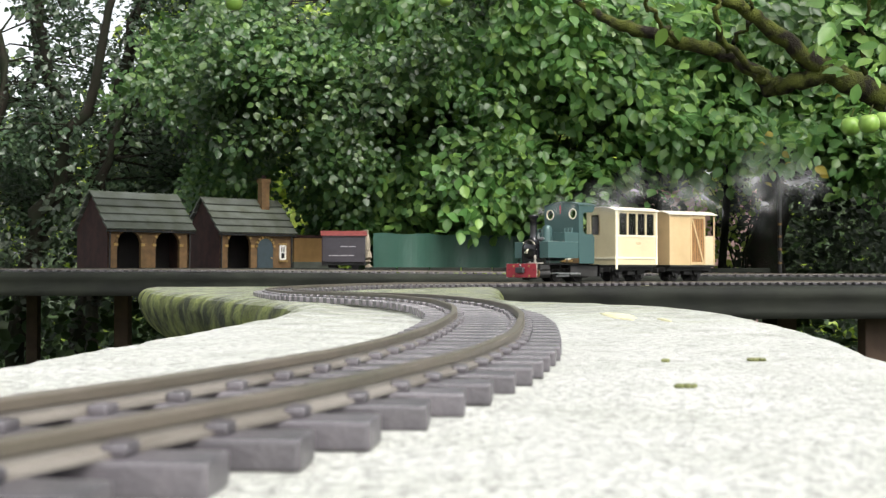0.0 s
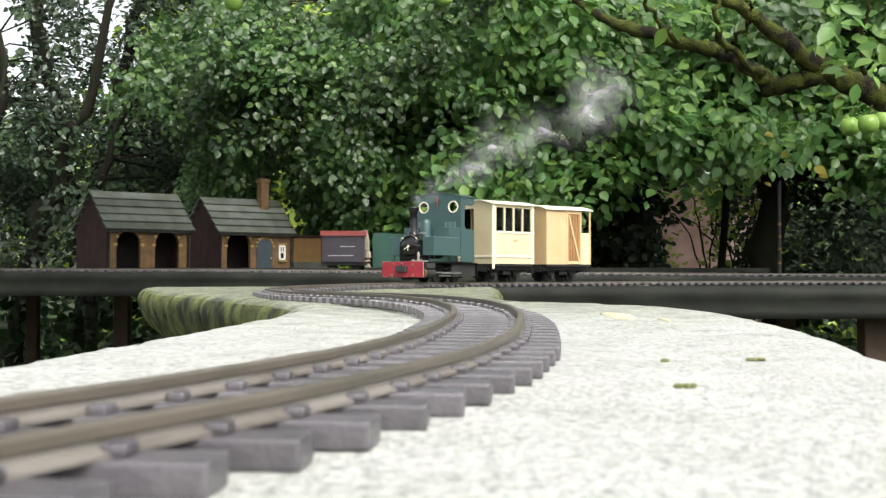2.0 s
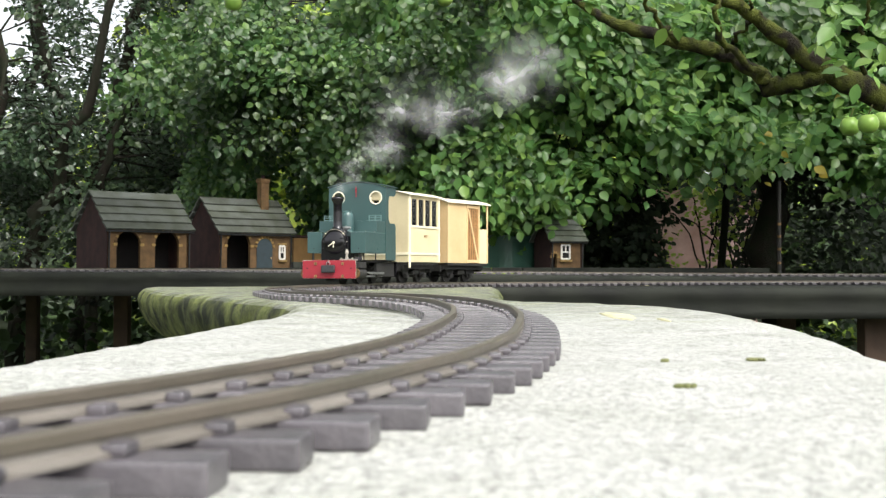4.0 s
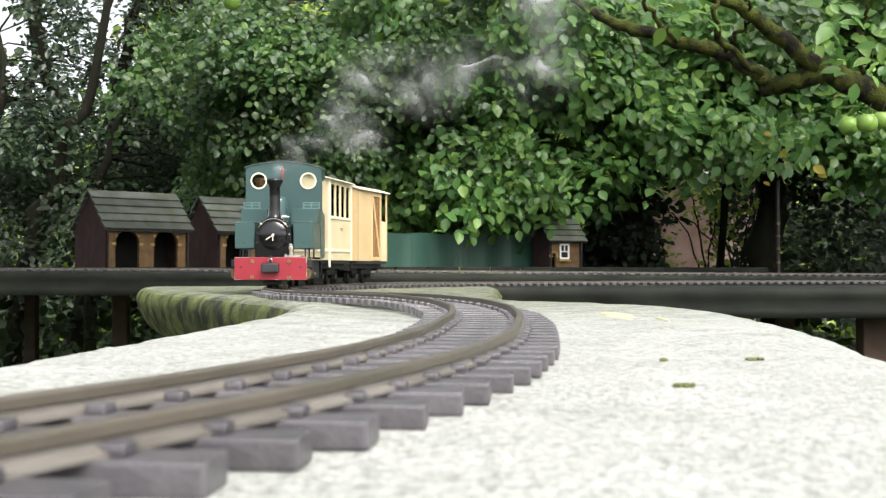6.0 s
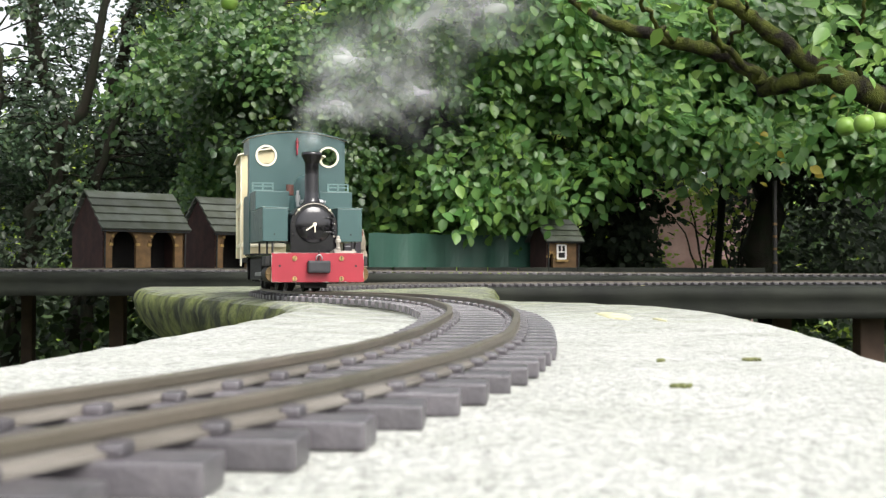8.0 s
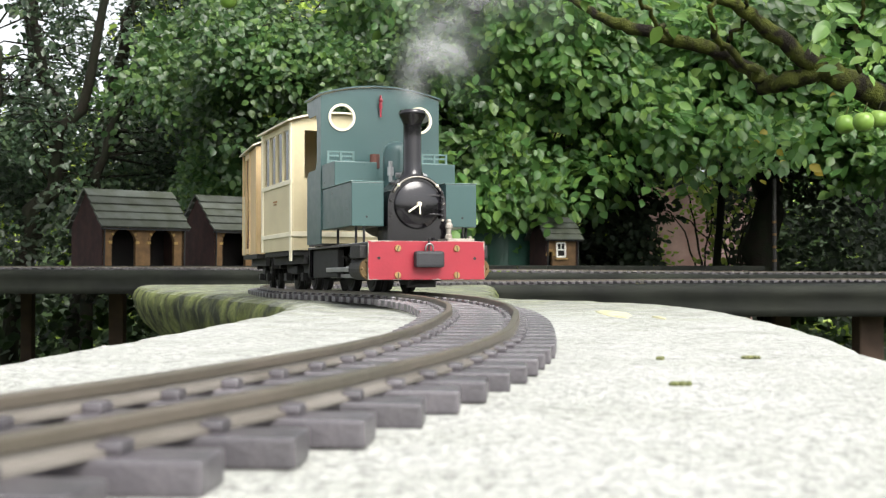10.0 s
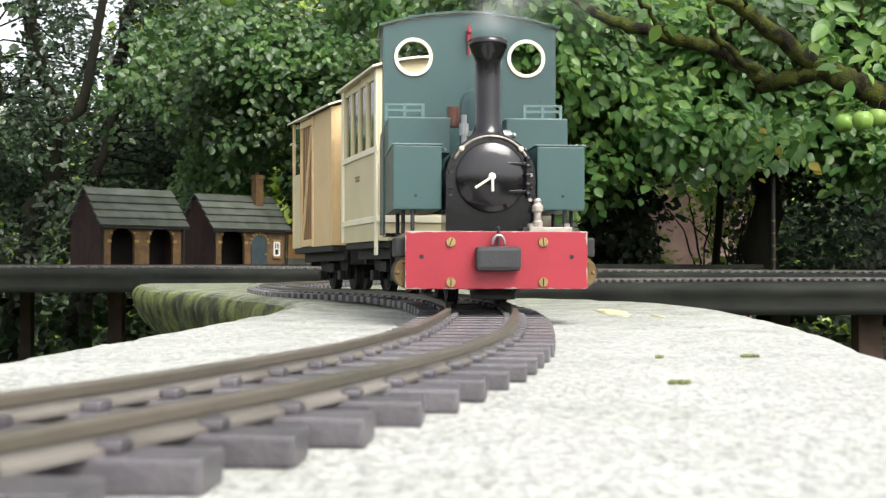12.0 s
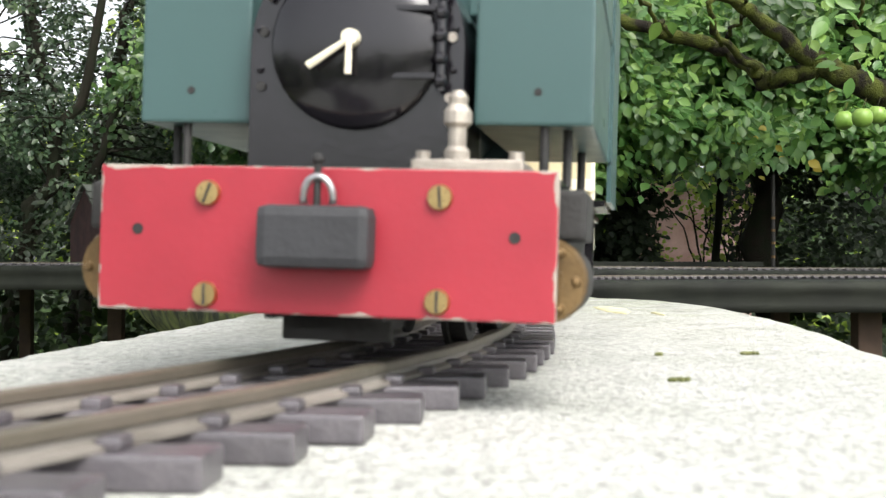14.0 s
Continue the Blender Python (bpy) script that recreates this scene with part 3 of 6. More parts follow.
    for r, x in ((0.0192, 0.0335), (0.0192, 0.0350), (0.0185, 0.0356), (0.012, 0.0372), (0.005, 0.0380), (0.0012, 0.0381)):
        rings.append([bm.verts.new((x, r * math.cos(2 * math.pi * k / 36), 0.0698 + r * math.sin(2 * math.pi * k / 36))) for k in range(36)])
    for a, b in zip(rings, rings[1:]):
        for k in range(36):
            bm.faces.new((a[k], a[(k + 1) % 36], b[(k + 1) % 36], b[k]))
    bm.faces.new(rings[-1])
    door = part("smokebox_door", bm, M_BLACK, lo, "domed glossy black smokebox door", smooth=True)
    bm = bmesh.new()
    for z in (0.0772, 0.0622):
        box(bm, 0.0362, 0.0372, -0.004, 0.0185, z - 0.0007, z + 0.0007, 0.0002)
    part("hinge_strap", bm, M_BLACK, door)
    bm = bmesh.new()
    cyl(bm, (0.0362, 0.0198, 0.0590), (0.0362, 0.0198, 0.0805), 0.0011, seg=8)
    for z in (0.061, 0.066, 0.071, 0.076, 0.080):
        ball(bm, (0.0366, 0.0198, z), 0.0016, 6)
    part("hinge_post", bm, M_BLACK, door)
    bm = bmesh.new()
    cyl(bm, (0.0378, 0, 0.0702), (0.0405, 0, 0.0702), 0.0021, 0.0018, seg=14)
    tube(bm, [(0.0405, 0, 0.0702), (0.0408, 0, 0.0620)], [0.0007, 0.0008], 6)
    tube(bm, [(0.0398, -0.001, 0.0693), (0.0402, -0.0092, 0.0638)], [0.0007, 0.0009], 6)
    part("door_handle", bm, M_IVORY, door, "pale metal door handles")
    # handrail over the door
    bm = bmesh.new()
    tube(bm, [(0.0352, 0.0222 * math.cos(a), 0.0700 + 0.0222 * math.sin(a)) for a in np.linspace(math.pi * 0.86, math.pi * 0.14, 20)], [0.00075] * 20, 6)
    hr = part("handrail", bm, M_BARE, lo, "bright handrail over the smokebox door", smooth=True)
    for a in (0.76, 0.24):
        bm = bmesh.new()
        y, z = 0.0222 * math.cos(math.pi * a), 0.0700 + 0.0222 * math.sin(math.pi * a)
        ball(bm, (0.0356, y, z), 0.0015, 8)
        part("handrail_knob", bm, M_IVORY, hr)
    # chimney
    bm = bmesh.new()
    lathe(bm, [(0.0122, -0.002), (0.0118, 0.0), (0.0095, 0.002), (0.0083, 0.0045), (0.0077, 0.008), (0.0074, 0.014), (0.0074, 0.030), (0.0073, 0.0425), (0.0078, 0.0445), (0.0092, 0.0475), (0.0108, 0.0505), (0.0112, 0.0525), (0.0108, 0.0542), (0.0096, 0.055), (0.0072, 0.055), (0.0068, 0.047), (0.0066, 0.02)], (0.0215, 0, 0.0920))
    part("chimney", bm, M_BLACK, lo, "tall glossy black chimney with flared cap", smooth=True)
    bm = bmesh.new()
    cyl(bm, (XC, 0, 0.0685), (0.007, 0, 0.0685), 0.0215, seg=32, caps=True)
    part("boiler", bm, M_GREEN, lo, "dark green boiler barrel", smooth=False)
    # side tanks with a raised rear part
    for s in (-1, 1):
        bm = bmesh.new()
        a, b = sorted((s * 0.0262, s * 0.0528))
        box(bm, XC, 0.0285, a, b, 0.0525, 0.0875, 0.0008)
        tk = part("side_tank", bm, M_GREEN, lo)
        bm = bmesh.new()
        box(bm, XC, 0.029, a - 0.0006, b + 0.0006, 0.0876, 0.0884, 0.0003)
        # The highlight along the tank's top edge is painted as a paler lid.
        part("tank_lid", bm, M_PALEGREEN, tk)
        bm = bmesh.new()
        a, b = sorted((s * 0.0165, s * 0.0532))
        box(bm, XC, -0.022, a, b, 0.0876, 0.1085, 0.0006)
        part("bunker", bm, M_GREEN, tk)
        bm = bmesh.new()
        for k in range(3):
            ball(bm, (0.02 - 0.02 * k, s * 0.050, 0.0887), 0.0009, 6)
        part("tank_rivet", bm, M_BARE, tk)
        bm = bmesh.new()
        cyl(bm, (0.0284, s * 0.0405, 0.0600), (0.0287, s * 0.0405, 0.0600), 0.0009, seg=10)
        part("tank_bolt_hole", bm, M_SOOT, tk)
        # low rail above the bunker
        bm = bmesh.new()
        a, b = sorted((s * 0.0310, s * 0.0530))
        for z in (0.1105, 0.1150, 0.1185):
            box(bm, -0.0445, -0.0432, a, b, z - 0.0007, z + 0.0007)
        for y in (a, (a + b) / 2, b):
            box(bm, -0.0447, -0.0430, y - 0.0009, y + 0.0009, 0.1085, 0.1192)
        part("bunker_rail", bm, M_PALEGREEN, tk, "pale green little railing")
        bm = bmesh.new()
        tube(bm, [(0.012, s * 0.0225, 0.0865), (-0.01, s * 0.0262, 0.0895), (-0.03, s * 0.0262, 0.0895)], [0.0006] * 3, 6)
        part("side_handrail", bm, M_STEEL, lo)
        # steps and struts below the tank
        for x, y in ((0.020, 0.0468), (0.026, 0.042), (-0.035, 0.0468)):
            bm = bmesh.new()
            cyl(bm, (x, s * y, 0.0394), (x, s * y, 0.0530), 0.0011, seg=8)
            part("tank_support", bm, M_SOOT, lo)
    # dome, safety valve, fittings
    bm = bmesh.new()
    lathe(bm, [(0.0135, 0), (0.0120, 0.003), (0.0112, 0.008), (0.0112, 0.030), (0.0100, 0.035), (0.007, 0.0385), (0.002, 0.040)], (-0.020, 0, 0.086))
    part("dome", bm, M_GREEN, lo, "green dome with rounded top", smooth=True)
    bm = bmesh.new()
    cyl(bm, (-0.004, -0.0105, 0.091), (-0.004, -0.0105, 0.108), 0.0017, seg=10)
    cyl(bm, (-0.004, -0.0105, 0.096), (-0.004, -0.0105, 0.103), 0.0028, seg=10)
    cyl(bm, (0.006, -0.009, 0.0955), (0.006, 0.0145, 0.0955), 0.0022, seg=10)
    cyl(bm, (0.006, 0.0085, 0.0955), (0.006, 0.0150, 0.0955), 0.0036, 0.0026, seg=12)
    ball(bm, (0.006, 0.0165, 0.0955), 0.0018, 8)
    part("steam_valve", bm, M_STEEL, lo, "grey metal steam valve")
    bm = bmesh.new()
    cyl(bm, (-0.042, -0.0125, 0.105), (-0.042, -0.0125, 0.117), 0.0042, seg=14)
    part("gas_filler", bm, M_FILLER, lo, "small red-brown filler cap")
    bm = bmesh.new()
    cyl(bm, (XC + 0.003, -0.001, 0.152), (XC + 0.003, -0.001, 0.160), 0.0009, seg=8)
    cyl(bm, (XC + 0.003, -0.001, 0.160), (XC + 0.003, -0.001, 0.167), 0.0017, 0.0013, seg=10)
    cyl(bm, (XC + 0.003, -0.001, 0.167), (XC + 0.003, -0.001, 0.171), 0.0009, seg=8)
    ball(bm, (XC + 0.004, -0.001, 0.1665), 0.0019, 8)
    part("whistle", bm, M_RED, lo, "small red whistle on the cab front")
    # lubricator on the running plate
    bm = bmesh.new()
    box(bm, 0.030, 0.0555, 0.0175, 0.0405, 0.0395, 0.0425, 0.0005)
    lub = part("lubricator_plate", bm, M_BARE, lo, "worn pale metal fitting")
    bm = bmesh.new()
    lathe(bm, [(0.0028, 0), (0.0028, 0.003), (0.0020, 0.004), (0.0020, 0.008), (0.0031, 0.009), (0.0031, 0.0115), (0.002, 0.013), (0.0022, 0.0145), (0.0012, 0.016)], (0.040, 0.0245, 0.0425), 14)
    part("lubricator_cup", bm, M_BARE, lub)
    for y in (0.019, 0.0385):
        bm = bmesh.new()
        cyl(bm, (0.050, y, 0.0425), (0.050, y, 0.0445), 0.0016, seg=8)
        part("lubricator_nut", bm, M_BARE, lub)
    # cab
    w, ze, zc = 0.0540, 0.1690, 0.1780
    top = [(w * u, ze + (zc - ze) * (1 - u * u)) for u in np.linspace(1, -1, 15)]
    outline = [(-w, 0.053), (w, 0.053)] + top
    bm = plate_with_holes(outline, [(-0.0353, 0.1507, 0.0105), (0.0353, 0.1507, 0.0105)], XC - 0.0015, XC)
    cab = part("cab_front", bm, M_GREEN, lo)
    for y in (-0.0353, 0.0353):
        bm = bmesh.new()
        ring_plate(bm, y, 0.1507, 0.0098, 0.0120, XC - 0.002, XC + 0.0012)
        part("window_ring", bm, M_IVORY, cab, "ivory ring round the cab window")
    for s in (-1, 1):
        bm = bmesh.new()
        x0, x1 = -0.114, XC - 0.0015
        side = [(x1, 0.041), (x1, ze), (x0, ze), (x0, 0.160), (x0 + 0.008, 0.154), (x1 - 0.016, 0.154), (x1 - 0.012, 0.148), (x1 - 0.012, 0.112), (x1 - 0.018, 0.106), (x0 + 0.006, 0.106), (x0, 0.100), (x0, 0.041)]
        a, b = sorted((s * w, s * (w - 0.0014)))
        extrude_outline(bm, side, a, b, "y")
        part("cab_side", bm, M_GREEN, lo)
    bm = bmesh.new()
    roof = [(w * 1.04 * u, ze + (zc - ze) * (1 - u * u) + 0.0004) for u in np.linspace(1, -1, 21)]
    extrude_outline(bm, roof + [(y, z + 0.0013) for y, z in roof[::-1]], -0.117, XC + 0.002)
    part("cab_roof", bm, M_GREEN, lo)
    bm = bmesh.new()
    box(bm, -0.114, XC - 0.002, -0.0522, 0.0522, 0.0396, 0.0415)
    box(bm, -0.114, -0.1125, -0.0522, 0.0522, 0.068, 0.098)
    part("cab_floor", bm, M_BLACK, lo)
    bm = bmesh.new()
    box(bm, -0.1405, -0.1385, -0.046, 0.046, 0.012, 0.039, 0.0005)
    part("rear_beam", bm, M_BLACK, lo)
    return lo


def underframe(parent, length, wheelbase):
    h = length / 2
    bm = bmesh.new()
    box(bm, -h, h, -0.046, 0.046, 0.0335, 0.0385, 0.0005)
    part("floor_frame", bm, M_SOOT, parent)
    for s in (-1, 1):
        bm = bmesh.new()
        box(bm, -h, h, s * 0.034 - 0.002, s * 0.034 + 0.002, 0.0255, 0.0335, 0.0004)
        part("solebar", bm, M_SOOT, parent)
        for x in (-wheelbase / 2, wheelbase / 2):
            bm = bmesh.new()
            extrude_outline(bm, [(x - 0.014, 0.0255), (x + 0.014, 0.0255), (x + 0.005, 0.009), (x - 0.005, 0.009)], *sorted((s * 0.0235, s * 0.026)), axis="y")
            box(bm, x - 0.005, x + 0.005, *sorted((s * 0.0255, s * 0.031)), 0.009, 0.017, 0.0008)
            part("axle_guard", bm, M_SOOT, parent)
    for x in (-wheelbase / 2, wheelbase / 2):
        wheelset(parent, x, 0.0125)
    for s in (-1, 1):
        bm = bmesh.new()
        box(bm, s * h - 0.003, s * h + 0.003, -0.030, 0.030, 0.022, 0.0335, 0.0005)
        a, b = sorted((s * h, s * (h + 0.009)))
        box(bm, a, b, -0.009, 0.009, 0.0195, 0.0305, 0.002)
        part("coupler", bm, M_SOOT, parent)
    bm = bmesh.new()
    box(bm, -0.012, 0.012, -0.030, 0.030, 0.016, 0.024, 0.001)
    part("brake_gear", bm, M_SOOT, parent)


def arched_roof(parent, length, half, ze, zc, mat, over=0.005):
    bm = bmesh.new()
    r = [((half + over) * u, ze + (zc - ze) * (1 - u * u)) for u in np.linspace(1, -1, 17)]
    extrude_outline(bm, r + [(y, z + 0.0016) for y, z in r[::-1]], -length / 2 - over, length / 2 + over)
    return part("roof", bm, mat, parent, "thin whitish curved roof")


def build_coach():
    co = thing("passenger_coach", "cream wooden model coach with four-pane side windows", "railway coach")
    L, W, z0, zs, ze = 0.132, 0.0482, 0.0385, 0.105, 0.162
    underframe(co, 0.128, 0.070)
    for s in (-1, 1):
        def yy(d0, d1):
            return sorted((s * (W - d0), s * (W - d1)))
        bm = bmesh.new()
        box(bm, -L / 2, L / 2, *yy(0, 0.002), z0, zs, 0.0003)
        box(bm, -L / 2, -L / 2 + 0.008, *yy(0, 0.002), zs, ze)
        box(bm, L / 2 - 0.010, L / 2, *yy(0, 0.002), zs, ze)
        box(bm, -L / 2 + 0.008, L / 2 - 0.010, *yy(0, 0.002), 0.156, ze)
        wall = part("side_panel", bm, M_CREAM, co)
        xa, xb = -L / 2 + 0.008, L / 2 - 0.010
        for k in range(5):
            x = xa + (xb - xa) * k / 4
            bm = bmesh.new()
            box(bm, x - 0.0022, x + 0.0022, *yy(-0.0006, 0.0024), zs, 0.158, 0.0003)
            part("window_post", bm, M_CREAM, wall)
        for k in range(4):
            x = xa + (xb - xa) * (k + 0.5) / 4
            bm = bmesh.new()
            box(bm, x - 0.0128, x + 0.0128, *yy(0.0010, 0.0014), zs + 0.001, 0.156)
            pn = part("pane", bm, M_PANE, wall, "clear window pane")
            pn.visible_shadow = False
        for z, mat, d in ((0.0540, M_CREAM_LIGHT, 0.0014), (0.1045, M_CREAM_LIGHT, 0.0014)):
            bm = bmesh.new()
            box(bm, -L / 2 - 0.001, L / 2 + 0.001, *yy(-d, 0), z - 0.0022, z + 0.0022, 0.0004)
            part("waist_rail", bm, mat, wall, "pale cream moulding")
        bm = bmesh.new()
        box(bm, -0.014, 0.002, *yy(-0.0007, 0), 0.088, 0.0893)
        box(bm, -0.012, 0.000, *yy(-0.0007, 0), 0.0855, 0.0865)
        part("name_plate", bm, M_OAK, wall, "tiny unreadable lettering")
        for x in (L / 2 - 0.0035, -L / 2 + 0.0035):
            bm = bmesh.new()
            box(bm, x - 0.003, x + 0.003, *yy(-0.0016, 0.0005), 0.028 if x > 0.05 else z0, ze, 0.0005)
            part("corner_post", bm, M_CREAM_LIGHT, wall)
    for s in (-1, 1):
        bm = bmesh.new()
        a, b = sorted((s * (L / 2), s * (L / 2 - 0.002)))
        g0, g1 = -0.036, -0.004
        box(bm, a, b, -W + 0.002, g0, z0, ze)
        box(bm, a, b, g1, W - 0.002, z0, ze)
        box(bm, a, b, g0, g1, 0.154, ze)
        box(bm, a, b, g0, g1, z0, 0.108)
        top = [((W - 0.002) * u, ze + 0.009 * (1 - u * u)) for u in np.linspace(1, -1, 13)]
        extrude_outline(bm, [(-(W - 0.002), ze), (W - 0.002, ze)] + top, a, b)
        part("end_panel", bm, M_CREAM, co)
        bm = bmesh.new()
        a, b = sorted((s * (L / 2), s * (L / 2 + 0.0015)))
        box(bm, a, b, -W, W, 0.0515, 0.0565, 0.0004)
        part("end_rail", bm, M_CREAM_LIGHT, co)
    bm = bmesh.new()
    for x in (-0.045, -0.015, 0.015):
        box(bm, x - 0.010, x + 0.010, -0.042, 0.042, 0.060, 0.064)
        box(bm, x - 0.001, x + 0.001, -0.042, 0.042, 0.064, 0.092)
    part("bench", bm, M_OAK, co, "brown wooden bench seats")
    arched_roof(co, L, W, ze, 0.171, M_ROOFCARD)
    return co


def build_van():
    va = thing("brake_van", "pale wooden model van with orange-brown braced sliding door", "railway van")
    L, W, z0, ze = 0.138, 0.0465, 0.0385, 0.157
    underframe(va, 0.134, 0.066)
    xd0, xd1 = -0.036, 0.002
    for s in (-1, 1):
        def yy(d0, d1):
            return sorted((s * (W - d0), s * (W - d1)))
        bm = bmesh.new()
        box(bm, 0.002, L / 2, *yy(0, 0.002), z0, ze, 0.0003)
        wall = part("side_panel", bm, M_TAN, va)
        bm = bmesh.new()
        box(bm, xd0, xd1, *yy(0.0006, 0.0026), z0, ze, 0.0003)
        dr = part("door", bm, M_OAK, va, "orange-brown plank door")
        for k in range(1, 5):
            bm = bmesh.new()
            x = xd0 + (xd1 - xd0) * k / 5
            box(bm, x - 0.0003, x + 0.0003, *yy(0.0003, 0.001), z0 + 0.004, ze - 0.004)
            part("plank_joint", bm, M_SOOT, dr)
        bm = bmesh.new()
        dx, dz = xd0 + 0.003 - (xd1 - 0.002), 0.102
        ln, an = math.hypot(dx, dz), math.atan2(dz, dx)
        y0, y1 = yy(-0.0012, 0.0006)
        box(bm, -ln / 2, ln / 2, y0, y1, -0.0021, 0.0021, 0.0003, m=Matrix.Translation(((xd0 + xd1) / 2, 0, 0.096)) @ Matrix.Rotation(an, 4, "Y"))
        part("brace", bm, M_TAN, dr, "pale diagonal brace")
        for zl in (z0 + 0.001, ze - 0.008):
            bm = bmesh.new()
            box(bm, xd0, xd1, *yy(-0.0010, 0.0006), zl, zl + 0.006, 0.0003)
            part("door_rail", bm, M_TAN, dr)
        for x in (L / 2 - 0.002, 0.004, -0.0375, -L / 2 + 0.002):
            bm = bmesh.new()
            box(bm, x - 0.002, x + 0.002, *yy(-0.0012, 0.0012), z0, ze, 0.0004)
            part("corner_post", bm, M_TAN, wall)
        bm = bmesh.new()
        box(bm, -L / 2, -0.0395, *yy(-0.0004, 0.0016), z0, 0.108, 0.0004)
        part("veranda_panel", bm, M_CREAM, va, "cream low end panel")
    for x0, x1, zt in ((L / 2 - 0.002, L / 2, ze), (-0.040, -0.038, ze), (-L / 2, -L / 2 + 0.002, 0.105)):
        bm = bmesh.new()
        box(bm, x0, x1, -W + 0.002, W - 0.002, z0, zt)
        if zt == ze:
            top = [((W - 0.002) * u, ze + 0.008 * (1 - u * u)) for u in np.linspace(1, -1, 13)]
            extrude_outline(bm, [(-(W - 0.002), ze), (W - 0.002, ze)] + top, x0, x1)
        part("end_panel", bm, M_TAN, va)
    arched_roof(va, L, W, ze, 0.167, M_ROOFCARD)
    return va


def chipped_red():
    """Red paint, worn to metal along the outer edges in patches."""
    m = M_RED.copy()
    m.name = "chipped_red_paint"
    nt = m.node_tree
    bs = nt.nodes["Principled BSDF"]
    src = bs.inputs["Base Color"].links[0].from_socket
    co = nt.nodes.new("ShaderNodeTexCoord")
    sep = nt.nodes.new("ShaderNodeSeparateXYZ")
    nt.links.new(co.outputs["Object"], sep.inputs[0])

    def math_node(op, a, b=None):
        n = nt.nodes.new("ShaderNodeMath")
        n.operation = op
        for k, v in enumerate((a, b)):
            if isinstance(v, (int, float)):
                n.inputs[k].default_value = v
            elif v is not None:
                nt.links.new(v, n.inputs[k])
        return n.outputs[0]
    ey = math_node("SUBTRACT", 0.048, math_node("ABSOLUTE", sep.outputs["Y"]))
    ez = math_node("SUBTRACT", 0.0151, math_node("ABSOLUTE", math_node("SUBTRACT", sep.outputs["Z"], 0.0251)))
    edge = math_node("MINIMUM", ey, ez)
    nz = nt.nodes.new("ShaderNodeTexNoise")
    nz.inputs["Scale"].default_value = 130
    nz.inputs["Detail"].default_value = 4
    nt.links.new(co.outputs["Object"], nz.inputs["Vector"])
    lim = nt.nodes.new("ShaderNodeMapRange")
    lim.inputs[1].default_value, lim.inputs[2].default_value = 0.50, 0.78
    lim.inputs[3].default_value, lim.inputs[4].default_value = 0.0001, 0.0015
    nt.links.new(nz.outputs["Fac"], lim.inputs[0])
    fac = math_node("LESS_THAN", edge, lim.outputs[0])
    mix = nt.nodes.new("ShaderNodeMix")
    mix.data_type = "RGBA"
    nt.links.new(fac, mix.inputs["Factor"])
    nt.links.new(src, mix.inputs["A"])
    mix.inputs["B"].default_value = (0.32, 0.28, 0.24, 1)
    nt.links.new(mix.outputs["Result"], bs.inputs["Base Color"])
    return m


def pane_material():
    m = bpy.data.materials.new("clear_pane")
    m.use_nodes = True
    nt = m.node_tree
    tr = nt.nodes.new("ShaderNodeBsdfTransparent")
    gl = nt.nodes.new("ShaderNodeBsdfGlossy")
    gl.inputs["Roughness"].default_value = 0.05
    fr = nt.nodes.new("ShaderNodeFresnel")
    ms = nt.nodes.new("ShaderNodeMixShader")
    nt.links.new(fr.outputs[0], ms.inputs[0])
    nt.links.new(tr.outputs[0], ms.inputs[1])
    nt.links.new(gl.outputs[0], ms.inputs[2])
    nt.links.new(ms.outputs[0], nt.nodes["Material Output"].inputs[0])
    return m


M_BEAM = chipped_red()
M_PANE = pane_material()
M_RUBBER = material("dark_grey_rubber", (0.035, 0.036, 0.04), 0.65, vary=0.3, scale=70, bump=0.3)
M_FILLER = material("red_brown_filler", (0.13, 0.05, 0.035), 0.5, vary=0.2, scale=60, bump=0.1)
M_PALEGREEN = material("pale_green_and_edge_highlight", (0.12, 0.20, 0.19), 0.45, vary=0.15, scale=50, bump=0.1)


# ---- model buildings on the station board ----
BOARD_Z = 0.033


def arch_outline(x0, x1, z0, zs, n=10):
    """An opening with a round head."""
    c, r = (x0 + x1) / 2, (x1 - x0) / 2
    return [(x0, z0), (x0, zs)] + [(c + r * math.cos(a), zs + r * math.sin(a)) for a in np.linspace(math.pi, 0, n)[1:-1]] + [(x1, zs), (x1, z0)]


def wall_with_openings(x0, x1, z0, z1, openings, y0, y1):
    """A wall in the x-z plane, thick from y0 to y1, with openings that reach the foot."""
    pts = [(x0, z0)]
    for o in sorted(openings, key=lambda o: o[0][0]):
        pts += o
    pts += [(x1, z0), (x1, z1), (x0, z1)]
    bm = bmesh.new()
    e = []
    vs = [bm.verts.new((p[0], y0, p[1])) for p in pts]
    e = [bm.edges.new((vs[k], vs[(k + 1) % len(vs)])) for k in range(len(vs))]
    bmesh.ops.triangle_fill(bm, use_beauty=True, edges=e)
    r = bmesh.ops.extrude_face_region(bm, geom=bm.faces[:])
    bmesh.ops.translate(bm, vec=(0, y1 - y0, 0), verts=[g for g in r["geom"] if isinstance(g, bmesh.types.BMVert)])
    bmesh.ops.recalc_face_normals(bm, faces=bm.faces[:])
    return bm


